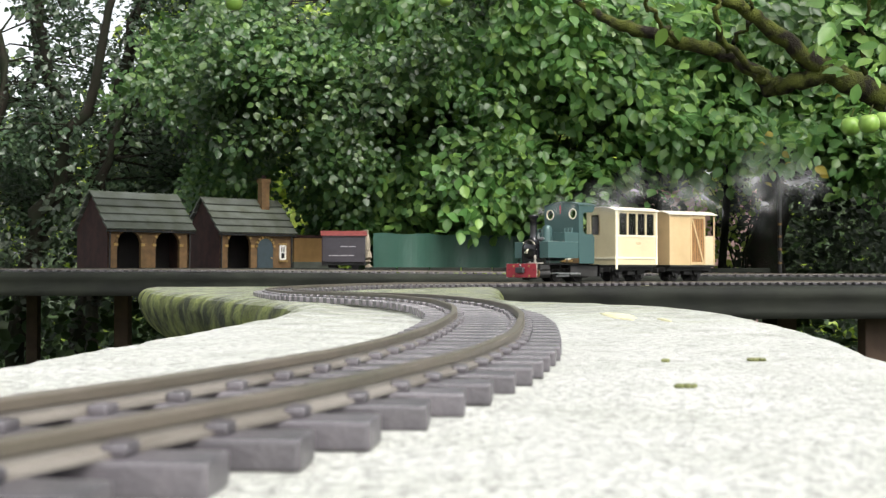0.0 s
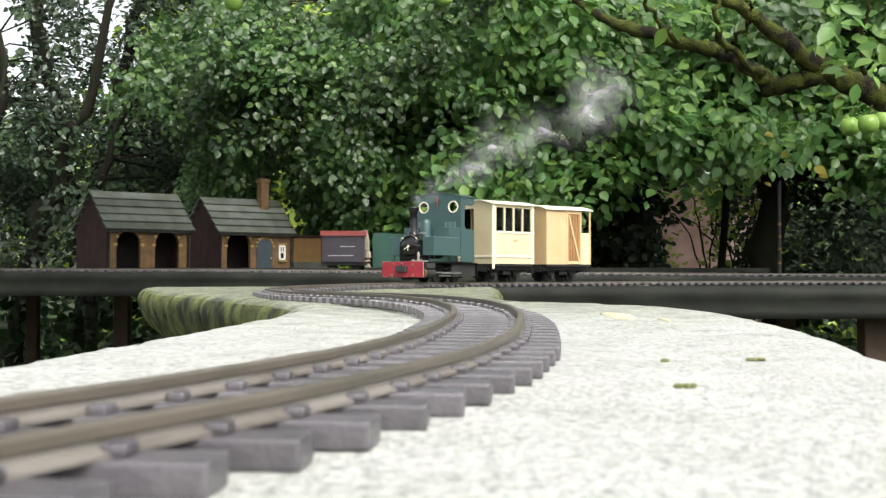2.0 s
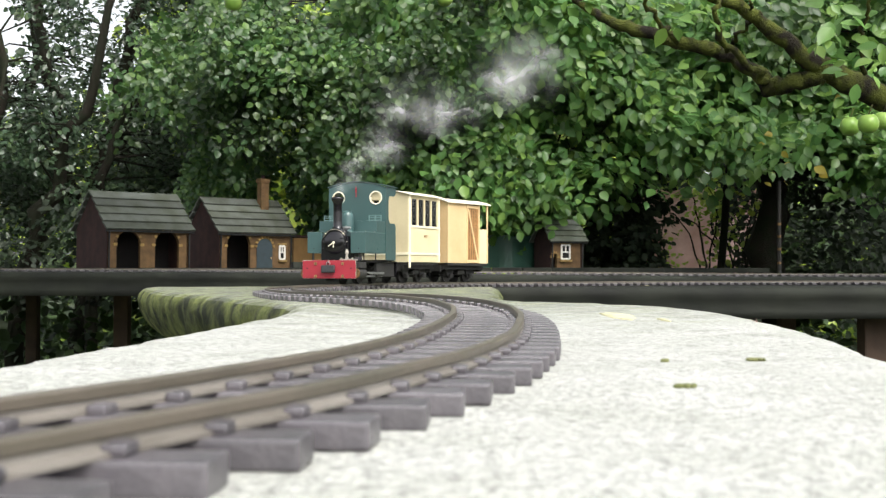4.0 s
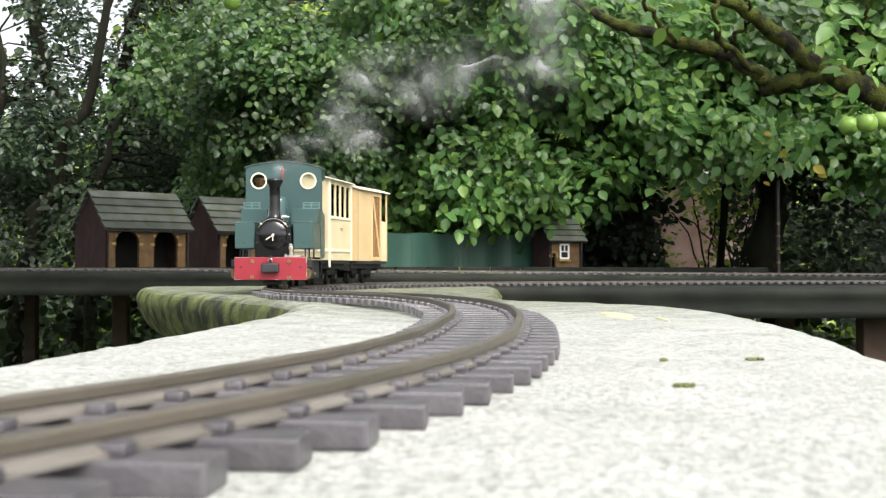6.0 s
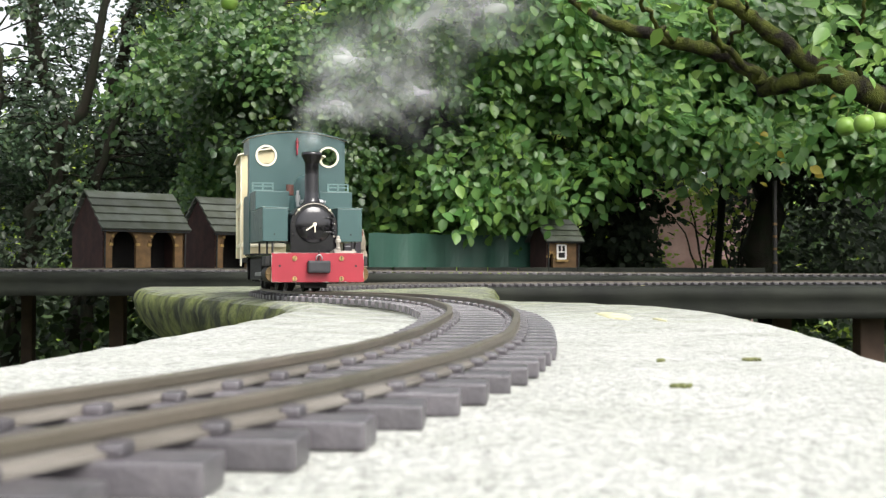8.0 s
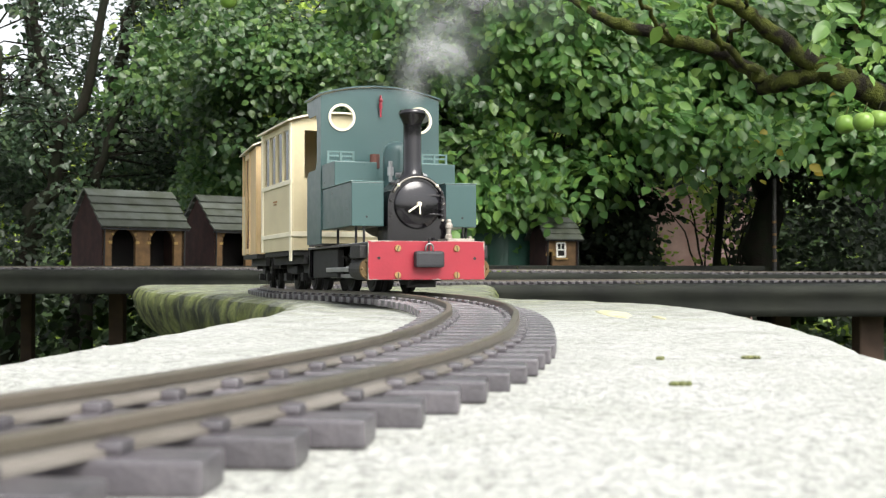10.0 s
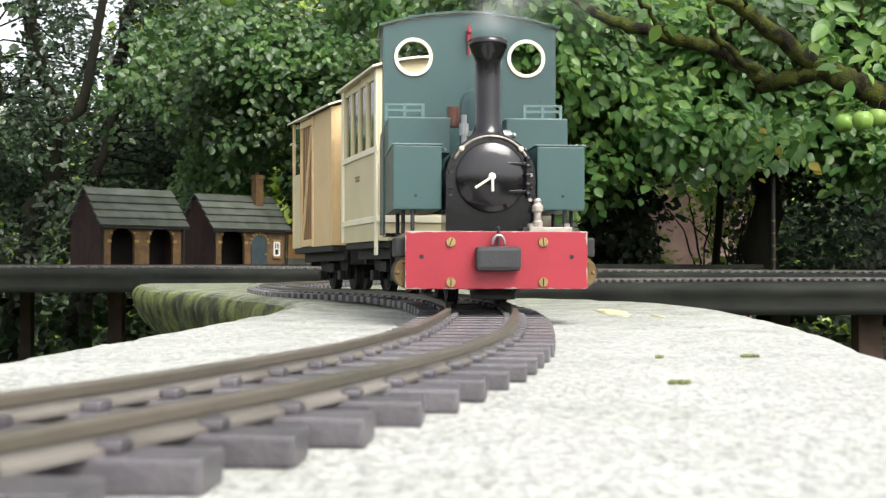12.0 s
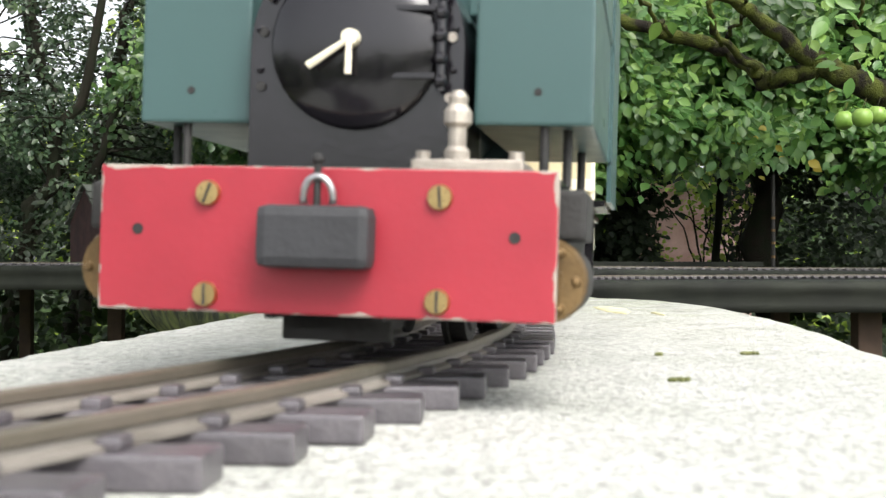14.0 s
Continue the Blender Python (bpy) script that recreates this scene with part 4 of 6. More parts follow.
def slates(parent, L, D, ze, zr, over, courses, seed):
    """Two roof slopes of overlapping plank-like slate courses, each course several pieces."""
    rng = random.Random(seed)
    for side in (-1, 1):
        run, rise = D / 2 + over, (zr - ze) * (D / 2 + over) / (D / 2)
        ln = math.hypot(run, rise)
        ang = math.atan2(rise, run)
        for k in range(courses):
            a, b = ln * k / courses, ln * (k + 1.18) / courses
            x = -over
            pieces = 1
            for j in range(pieces):
                x1 = -over + (L + 2 * over) * (j + 1) / pieces
                bm = bmesh.new()
                box(bm, x + 0.0006, x1 - 0.0006, a, min(b, ln), 0, 0.0055, 0.0008)
                lift = rng.uniform(0, 0.0012)
                m = Matrix.Translation((0, -over if side < 0 else D + over, ze + (zr - ze) - rise + 0.001)) @ (Matrix.Identity(4) if side < 0 else Matrix.Translation((L, 0, 0)) @ Matrix.Rotation(math.pi, 4, "Z"))
                m = m @ Matrix.Rotation(ang, 4, "X") @ Matrix.Translation((0, a, lift + 0.007)) @ Matrix.Rotation(-0.17, 4, "X") @ Matrix.Translation((0, -a, 0))
                bmesh.ops.transform(bm, matrix=m, verts=bm.verts)
                part("slate", bm, M_SLATE, parent)
                x = x1


def gable_house(label, x, y, turn, L, D, ze, zr, openings, door=None, window=None, chimney=None, courses=5, seed=1, wall_mat=None, gable_mat=None):
    """Front along local x at y=0, gable ends at x=0 and x=L."""
    h = thing("model_house", label, "model building", "model buildings", m=pose(x, y, 0, 0, 0, turn))
    z0 = BOARD_Z + 0.010
    wall_mat, gable_mat = wall_mat or M_BRICK_BUFF, gable_mat or M_BRICK_RED
    bm = wall_with_openings(0, L, z0, ze, [arch_outline(a, b, z0, s) for a, b, s in openings], 0, 0.012)
    front = part("front_wall", bm, wall_mat, h, "buff brick front with arched openings")
    for a, b, s in openings:
        c, r = (a + b) / 2, (b - a) / 2
        for i, an in enumerate(np.linspace(0.06 * math.pi, 0.94 * math.pi, 9)):
            bm = bmesh.new()
            box(bm, -0.004, 0.004, -0.003, 0.002, -0.0035, 0.0035, 0.0004, m=Matrix.Translation((c + (r + 0.004) * math.cos(an), 0, s + (r + 0.004) * math.sin(an))) @ Matrix.Rotation(-an, 4, "Y"))
            part("arch_brick", bm, M_QUOIN if i % 2 else wall_mat, front)
        for xx in (a - 0.005, b + 0.005):
            bm = bmesh.new()
            box(bm, xx - 0.006, xx + 0.006, -0.004, 0.002, s - 0.006, s + 0.002, 0.0005)
            part("impost", bm, M_QUOIN, front, "yellow impost stone")
    bm = bmesh.new()
    box(bm, 0, L, D - 0.008, D, z0, ze)
    part("back_wall", bm, gable_mat, h)
    for xa, xb in ((-0.001, 0.010), (L - 0.010, L + 0.001)):
        bm = bmesh.new()
        extrude_outline(bm, [(0.0, z0), (D, z0), (D, ze), (D / 2, zr), (0.0, ze)], xa, xb)
        part("gable_wall", bm, gable_mat, h, "dark red brick gable")
    # Near-black backing: the darkness inside the arches is put into its colour.
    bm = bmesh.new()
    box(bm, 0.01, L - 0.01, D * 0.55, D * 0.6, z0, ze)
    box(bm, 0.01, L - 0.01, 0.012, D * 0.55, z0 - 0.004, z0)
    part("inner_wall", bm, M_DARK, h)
    slates(h, L, D, ze, zr, 0.012, courses, seed)
    bm = bmesh.new()
    cyl(bm, (-0.012, D / 2, zr + 0.005), (L + 0.012, D / 2, zr + 0.005), 0.004, seg=8)
    part("ridge", bm, M_SLATE, h)
    bm = bmesh.new()
    box(bm, -0.010, L + 0.010, -0.014, -0.009, ze - 0.013, ze - 0.007, 0.001)
    part("gutter", bm, M_SOOT, h)
    for xx in (0.004, L - 0.004):
        bm = bmesh.new()
        cyl(bm, (xx, -0.005, z0), (xx, -0.008, ze - 0.010), 0.0025, seg=8)
        part("downpipe", bm, M_SOOT, h)
    if door:
        a, b, s = door
        bm = extrude_outline(bmesh.new(), arch_outline(a, b, z0, s), -0.003, 0.001, "y")
        dr = part("door", bm, M_BLUEDOOR, h, "grey-blue arched door")
        bm = bmesh.new()
        ball(bm, (b - 0.006, -0.004, (z0 + s) / 2), 0.0025, 8)
        part("door_knob", bm, M_BRASS, dr)
        c, r = (a + b) / 2, (b - a) / 2
        for i, an in enumerate(np.linspace(0.04 * math.pi, 0.96 * math.pi, 9)):
            bm = bmesh.new()
            box(bm, -0.004, 0.004, -0.006, 0.002, -0.0035, 0.0035, 0.0004, m=Matrix.Translation((c + (r + 0.004) * math.cos(an), 0, s + (r + 0.004) * math.sin(an))) @ Matrix.Rotation(-an, 4, "Y"))
            part("arch_brick", bm, M_QUOIN, front)
    if window:
        a, b, zl, zh = window
        bm = bmesh.new()
        box(bm, a, b, -0.001, 0.002, zl, zh)
        # The unlit room behind the window is painted as a near-black pane.
        wi = part("window", bm, M_DARK, front)
        bm = bmesh.new()
        t = 0.0028
        for q in ((a - t, a + t, zl, zh), (b - t, b + t, zl, zh), (a, b, zl - t, zl + t), (a, b, zh - t, zh + t), (a, b, (zl + zh) / 2 - t * 0.7, (zl + zh) / 2 + t * 0.7), ((a + b) / 2 - t * 0.6, (a + b) / 2 + t * 0.6, (zl + zh) / 2, zh)):
            box(bm, q[0], q[1], -0.004, 0.0, q[2], q[3])
        part("window_frame", bm, M_WHITE, wi, "white window frame")
        bm = bmesh.new()
        box(bm, a - 0.007, b + 0.007, -0.008, 0.0, zl - 0.010, zl - 0.004, 0.001)
        part("window_sill", bm, M_QUOIN, wi, "yellow sill")
        bm = bmesh.new()
        box(bm, a - 0.007, b + 0.007, -0.004, 0.0, zh + 0.003, zh + 0.009, 0.001)
        part("window_head", bm, M_QUOIN, wi)
    if chimney:
        xx, top = chimney
        bm = bmesh.new()
        box(bm, xx - 0.015, xx + 0.015, D * 0.36 - 0.013, D * 0.36 + 0.013, ze + 0.02, top - 0.012, 0.0008)
        box(bm, xx - 0.018, xx + 0.018, D * 0.36 - 0.016, D * 0.36 + 0.016, top - 0.014, top, 0.001)
        ch = part("chimney_stack", bm, M_BRICK_BUFF, h, "buff brick chimney stack")
        bm = bmesh.new()
        lathe(bm, [(0.008, 0), (0.007, 0.004), (0.006, 0.010), (0.0068, 0.012), (0.0045, 0.012)], (xx, D * 0.36, top), 12)
        part("chimney_pot", bm, M_BRICK_RED, ch)
        bm = bmesh.new()
        box(bm, xx - 0.022, xx + 0.022, D * 0.36 - 0.030, D * 0.36 - 0.010, ze + 0.045, ze + 0.055, 0.001)
        part("flashing", bm, M_QUOIN, ch)
    return h


def build_station():
    gable_house("model engine shed with two dark arches, slate roof and red gable", -0.986, 3.57, 42, 0.274, 0.20, 0.163, 0.268, [(0.030, 0.108, 0.115), (0.156, 0.238, 0.115)], seed=3)
    gable_house("model station house with blue door, slate roof and tall chimney", -0.715, 3.884, 42, 0.279, 0.20, 0.163, 0.268, [(0.030, 0.118, 0.118)], door=(0.142, 0.203, 0.112), window=(0.232, 0.252, 0.075, 0.118), chimney=(0.215, 0.345), seed=4)
    gable_house("small dim model hut with a white window and slate roof", 0.362, 4.07, 28, 0.13, 0.10, 0.141, 0.203, [(0.010, 0.026, 0.085)], window=(0.043, 0.076, 0.076, 0.122), seed=7, courses=4)
    # yellow yard wall
    w = thing("yard_wall", "low yellow-brown model wall with a dark coping", "wall", m=pose(-0.515, 4.20, 0, 0, 0, 32))
    bm = bmesh.new()
    box(bm, 0, 0.14, 0, 0.014, BOARD_Z + 0.012, 0.150, 0.001)
    part("wall_face", bm, M_YARD, w)
    bm = bmesh.new()
    box(bm, -0.003, 0.143, -0.004, 0.018, 0.150, 0.160, 0.002)
    part("coping", bm, M_BRICK_RED, w)
    bm = bmesh.new()
    box(bm, -0.003, 0.143, -0.005, 0.019, BOARD_Z + 0.004, BOARD_Z + 0.034, 0.002)
    part("plinth", bm, M_SLATE, w)
    # platform under the buildings
    bm = bmesh.new()
    box(bm, -1.35, -0.30, 3.475, 4.75, BOARD_Z - 0.01, BOARD_Z + 0.010, 0.003)
    tagged(part("station_platform", bm, M_FELT), "dark low station platform", "platform", kind="structure")
    # covered wagon
    wg = thing("covered_wagon", "dark grey model wagon with dull red roof", "railway wagon", m=pose(-0.300, 3.666, 0, 0, 0, 6))
    z0 = BOARD_Z + 0.006
    bm = bmesh.new()
    box(bm, -0.064, 0.064, -0.045, 0.045, z0 + 0.022, z0 + 0.100, 0.001)
    body = part("body", bm, M_WAGON, wg)
    for a, b, z in ((-0.045, 0.03, 0.040), (-0.010, 0.035, 0.067)):
        bm = bmesh.new()
        box(bm, a, b, -0.0458, -0.0449, z0 + z, z0 + z + 0.003)
        part("lettering_bar", bm, M_LETTER, body, "unreadable white lettering")
    for k in range(6):
        bm = bmesh.new()
        x = -0.062 + k * 0.0248
        box(bm, x - 0.0012, x + 0.0012, -0.0465, -0.0448, z0 + 0.022, z0 + 0.098)
        part("rib", bm, M_WAGON, body)
    bm = bmesh.new()
    box(bm, -0.066, -0.0635, -0.045, 0.045, z0 + 0.022, z0 + 0.100)
    part("end_board", bm, M_BRICK_RED, wg)
    bm = bmesh.new()
    r = [(0.049 * u, z0 + 0.100 + 0.014 * (1 - u * u)) for u in np.linspace(1, -1, 13)]
    extrude_outline(bm, r + [(y, z + 0.003) for y, z in r[::-1]], -0.069, 0.069)
    part("roof", bm, M_WAGONROOF, wg)
    bm = bmesh.new()
    box(bm, -0.066, 0.066, -0.038, 0.038, z0 + 0.013, z0 + 0.022, 0.001)
    part("underframe", bm, M_SOOT, wg)
    for x in (-0.035, 0.035):
        for s in (-1, 1):
            bm = bmesh.new()
            cyl(bm, (x, s * 0.014, z0 + 0.0125), (x, s * 0.019, z0 + 0.0125), 0.0125, seg=20)
            part("wheel", bm, M_SOOT, wg)
    # green plastic sheet fence and its pale end stake
    sh = thing("green_fence_sheet", "green translucent plastic sheet fencing behind the line", "fence")
    bm = bmesh.new()
    n = 40
    rows = []
    for k in range(n + 1):
        u = k / n
        x, y = -0.225 + u * 0.62, 3.915 + u * 0.34
        wv = 0.006 * math.sin(u * 21) + 0.004 * math.sin(u * 47 + 1)
        rows.append([bm.verts.new((x, y + wv * a + d, z)) for z, a, d in ((BOARD_Z + 0.014, 1, 0), (0.10, 0.6, 0), (0.157 + 0.002 * math.sin(u * 30), 0.3, 0), (0.157 + 0.002 * math.sin(u * 30), 0.3, 0.002), (0.10, 0.6, 0.002), (BOARD_Z + 0.014, 1, 0.002))])
    for a, b in zip(rows, rows[1:]):
        for j in range(6):
            bm.faces.new((a[j], b[j], b[(j + 1) % 6], a[(j + 1) % 6]))
    bm.faces.new(rows[0][::-1])
    bm.faces.new(rows[-1])
    bmesh.ops.recalc_face_normals(bm, faces=bm.faces[:])
    part("sheet", bm, M_SHEET, sh, smooth=False)
    rng = np.random.default_rng(5)
    bm = bmesh.new()
    tube(bm, knotted([(-0.238, 3.885, BOARD_Z - 0.01), (-0.240, 3.885, 0.10), (-0.250, 3.885, 0.165)], 12, 0.0015, rng), [0.011] * 12, 8)
    part("end_stake", bm, M_STAKE, sh, "pale rough end stake")
    # a kerb along the far edge
    bm = bmesh.new()
    for k in range(14):
        box(bm, -0.24 + k * 0.10, -0.145 + k * 0.10, 3.73 + k * 0.043, 3.76 + k * 0.043, BOARD_Z - 0.004, BOARD_Z + 0.013, 0.002)
    tagged(part("board_kerb", bm, M_FELT), "dark kerb strip along the far board", "kerb", kind="structure")


# ---- foliage ----
LEAF_V = np.array([(0, 0, 0), (0.10, 0.20, 0.03), (0.32, 0.42, 0.07), (0.58, 0.42, 0.06), (0.82, 0.23, 0.01), (1, 0, -0.09), (0.82, -0.23, 0.01), (0.58, -0.42, 0.06), (0.32, -0.42, 0.07), (0.10, -0.20, 0.03), (0.34, 0, -0.02), (0.70, 0, -0.03)])
LEAF_F = np.array([(1, 0, 10), (2, 1, 10), (3, 2, 10), (3, 10, 11), (4, 3, 11), (5, 4, 11), (6, 5, 11), (7, 6, 11), (7, 11, 10), (8, 7, 10), (9, 8, 10), (0, 9, 10)])


SMALL_V = np.array([(0, 0, 0), (0.30, 0.40, 0.06), (0.72, 0.32, 0.04), (1, 0, -0.08), (0.72, -0.32, 0.04), (0.30, -0.40, 0.06)])
SMALL_F = np.array([(0, 3, 2), (0, 2, 1), (0, 4, 3), (0, 5, 4)])


def leaf_mesh(name, centers, along, up, size, width, mat, fold=1.0, small=False):
    """Many folded leaves in one mesh."""
    lv, lf = (SMALL_V, SMALL_F) if small else (LEAF_V, LEAF_F)
    n = len(centers)
    along = along / np.linalg.norm(along, axis=1)[:, None]
    side = np.cross(up, along)
    side /= np.linalg.norm(side, axis=1)[:, None] + 1e-9
    nor = np.cross(along, side)
    v = (centers[:, None, :] + size[:, None, None] * (lv[None, :, 0:1] * along[:, None, :] + width * lv[None, :, 1:2] * side[:, None, :] + fold * lv[None, :, 2:3] * nor[:, None, :]))
    f = (lf[None] + len(lv) * np.arange(n)[:, None, None]).reshape(-1, 3)
    me = bpy.data.meshes.new(name)
    me.vertices.add(n * len(lv))
    me.vertices.foreach_set("co", v.reshape(-1).astype(np.float32))
    me.loops.add(len(f) * 3)
    me.loops.foreach_set("vertex_index", f.reshape(-1).astype(np.int32))
    me.polygons.add(len(f))
    me.polygons.foreach_set("loop_start", np.arange(0, len(f) * 3, 3, dtype=np.int32))
    me.update(calc_edges=True)
    me.polygons.foreach_set("use_smooth", np.ones(len(f), dtype=bool))
    me.materials.append(mat)
    return me


def sprays(rng, centers, per, reach, size, facing=(0, -0.5, 0.85), droop=0.3):
    """Hanging boughs: each a flat, drooping fan of leaves either side of its twig, turned to the light."""
    n = len(centers)
    nor = np.array(facing) + rng.normal(0, 0.30, (n, 3))
    nor /= np.linalg.norm(nor, axis=1)[:, None]
    tw = rng.normal(0, 1, (n, 3)) * (1, 0.6, 0.5)
    tw[:, 2] -= droop * 2
    tw -= nor * np.sum(tw * nor, axis=1)[:, None]
    tw /= np.linalg.norm(tw, axis=1)[:, None]
    sd = np.cross(nor, tw)
    u = rng.random((n, per))
    w = rng.choice((-1.0, 1.0), (n, per))
    spread = w * rng.uniform(0.04, 0.55, (n, per)) * (1 - 0.6 * u)
    c = centers[:, None] + reach * ((u - 0.35)[..., None] * tw[:, None] * 1.3 + spread[..., None] * sd[:, None]) + rng.normal(0, reach * 0.07, (n, per, 3))
    c[..., 2] -= reach * 0.35 * u * u
    al = tw[:, None] * 0.7 + sd[:, None] * (w * 0.8)[..., None] + rng.normal(0, 0.38, (n, per, 3)) + np.array((0, 0, -0.25))
    up = nor[:, None] + rng.normal(0, 0.33, (n, per, 3))
    sz = size * rng.uniform(0.55, 1.2, (n, per))
    return c.reshape(-1, 3), al.reshape(-1, 3), up.reshape(-1, 3), sz.reshape(-1)


def lumpy(rng, lo, hi, n, scale, cut, gap=None, seed=0):
    """Points in a block, gathered into uneven masses; gap drops the points where it is true."""
    lo, hi = np.array(lo) * (1, K, 1), np.array(hi) * (1, K, 1)
    out = []
    while len(out) < n:
        p = lo + rng.random((n, 3)) * (hi - lo)
        for q in p:
            if noise.noise((q[0] * scale + seed, q[1] * scale / K, q[2] * scale)) + 0.4 * noise.noise((q[0] * scale * 3 + seed, q[1] * scale * 3, q[2] * scale * 3)) > cut and not (gap and gap(q)):
                out.append(q)
                if len(out) == n:
                    break
    return np.array(out)


def shrub(name, label, category, stems, points, per, reach, size, width, leaf, bark, seed, facing=(0, -0.75, 0.7), twig=0.004, group="", extra=None, small=False):
    """Stems, thin twigs towards the leaf masses, and a crown of leaves."""
    rng = np.random.default_rng(seed)
    t = thing(name, label, category, group)
    tips = []
    for pts, r0, r1 in stems:
        n = 14
        p = knotted([(a, b * K, c) for a, b, c in pts], n, r0 * 0.35, rng)
        bm = bmesh.new()
        tube(bm, p, list(np.linspace(r0, r1, n) * rng.uniform(0.9, 1.1, n)), 8)
        part("trunk", bm, bark, t, smooth=True)
        tips += [tuple(q) for q in p[3:]]
    bm = bmesh.new()
    tp = np.array(tips)
    for q in points[:: max(1, len(points) // 330)]:
        k = int(np.argmin(np.linalg.norm(tp - q, axis=1) + rng.random(len(tp)) * 0.15))
        a = tp[k]
        if np.linalg.norm(q - a) > 0.8:
            continue
        mid = (a + q) / 2 + rng.normal(0, 0.03, 3) + (0, 0, 0.03)
        tube(bm, [a, mid, q], [twig * 1.6, twig, twig * 0.5], 5)
    tagged(part("branching", bm, bark, t), kind="stuff")
    c, al, up, sz = sprays(rng, points, per, reach, size, facing)
    link("crown", leaf_mesh("crown", c, al, up, sz, width, leaf, small=small), None, t)
    if extra:
        sel = points[rng.random(len(points)) < extra[1]]
        if len(extra) > 3:
            sel = np.concatenate([sel, extra[3]])
        c, al, up, sz = sprays(rng, sel, extra[2], reach * 0.5, size, facing)
        link("turning_leaves", leaf_mesh("turning_leaves", c, al, up, sz, width, extra[0]), None, t, "leaves turning yellow")
    return t


def bearing(q):
    """Bearing and rise of a place as seen from the stone."""
    return q[0] / q[1], (q[2] - CAM_Z) / q[1]


def sky_gap(q):
    """The thin places of the canopy through which the sky shows."""
    bear, rise = bearing(q)
    if bear < -0.245 and rise > 0.13:
        if (bear + 0.272) ** 2 / 0.016 ** 2 + (rise - 0.212) ** 2 / 0.028 ** 2 < 1 or (bear + 0.360) ** 2 / 0.016 ** 2 + (rise - 0.213) ** 2 / 0.02 ** 2 < 1:
            return True
        n = noise.noise((bear * 75, rise * 75, 5.0)) + 0.7 * noise.noise((bear * 190, rise * 190, 9.0))
        return n > (-0.02 if q[1] < 7.5 else -0.55)
    return (bear - 0.027) ** 2 / 0.012 ** 2 + (rise - 0.221) ** 2 / 0.011 ** 2 < 1


def shade_gap(q):
    """Sky gaps, and the bare brown shade under the elder."""
    bear, rise = bearing(q)
    return sky_gap(q) or (bear < -0.205 + 0.03 * noise.noise((rise * 40, 2.0, 1.0)) and rise < 0.145 + 0.03 * noise.noise((bear * 40, 7.0, 1.0)))


SKIRT_B = [-0.30, -0.22, -0.12, -0.10, -0.06, 0.05, 0.08, 0.125, 0.16, 0.19, 0.25, 0.30, 0.36]
SKIRT_R = [0.105, 0.118, 0.122, 0.076, 0.052, 0.054, 0.070, 0.084, 0.104, 0.120, 0.120, 0.096, 0.090]


def skirt_gap(q):
    """Sky gaps, and the open space under the hanging skirt of the hazel."""
    bear, rise = bearing(q)
    return sky_gap(q) or rise < float(np.interp(bear, SKIRT_B, SKIRT_R)) + 0.012 * noise.noise((bear * 60, 4.0, 2.0))


def hollow(q):
    """Sky gaps, and deep hollows in the leaf wall that let the far light through."""
    bear, rise = bearing(q)
    return sky_gap(q) or noise.noise((bear * 14 + 3, rise * 17, 1.7)) + 0.5 * noise.noise((bear * 38, rise * 38, 3.1)) > 0.10


def hollow_low(q):
    return hollow(q) or shade_gap(q) or (q[1] < 4.75 and skirt_gap(q))


def hazel_gap(q):
    bear, rise = bearing(q)
    return skirt_gap(q) or noise.noise((bear * 16 + 9, rise * 22, 5.7)) + 0.5 * noise.noise((bear * 44, rise * 44, 1.1)) > 0.24


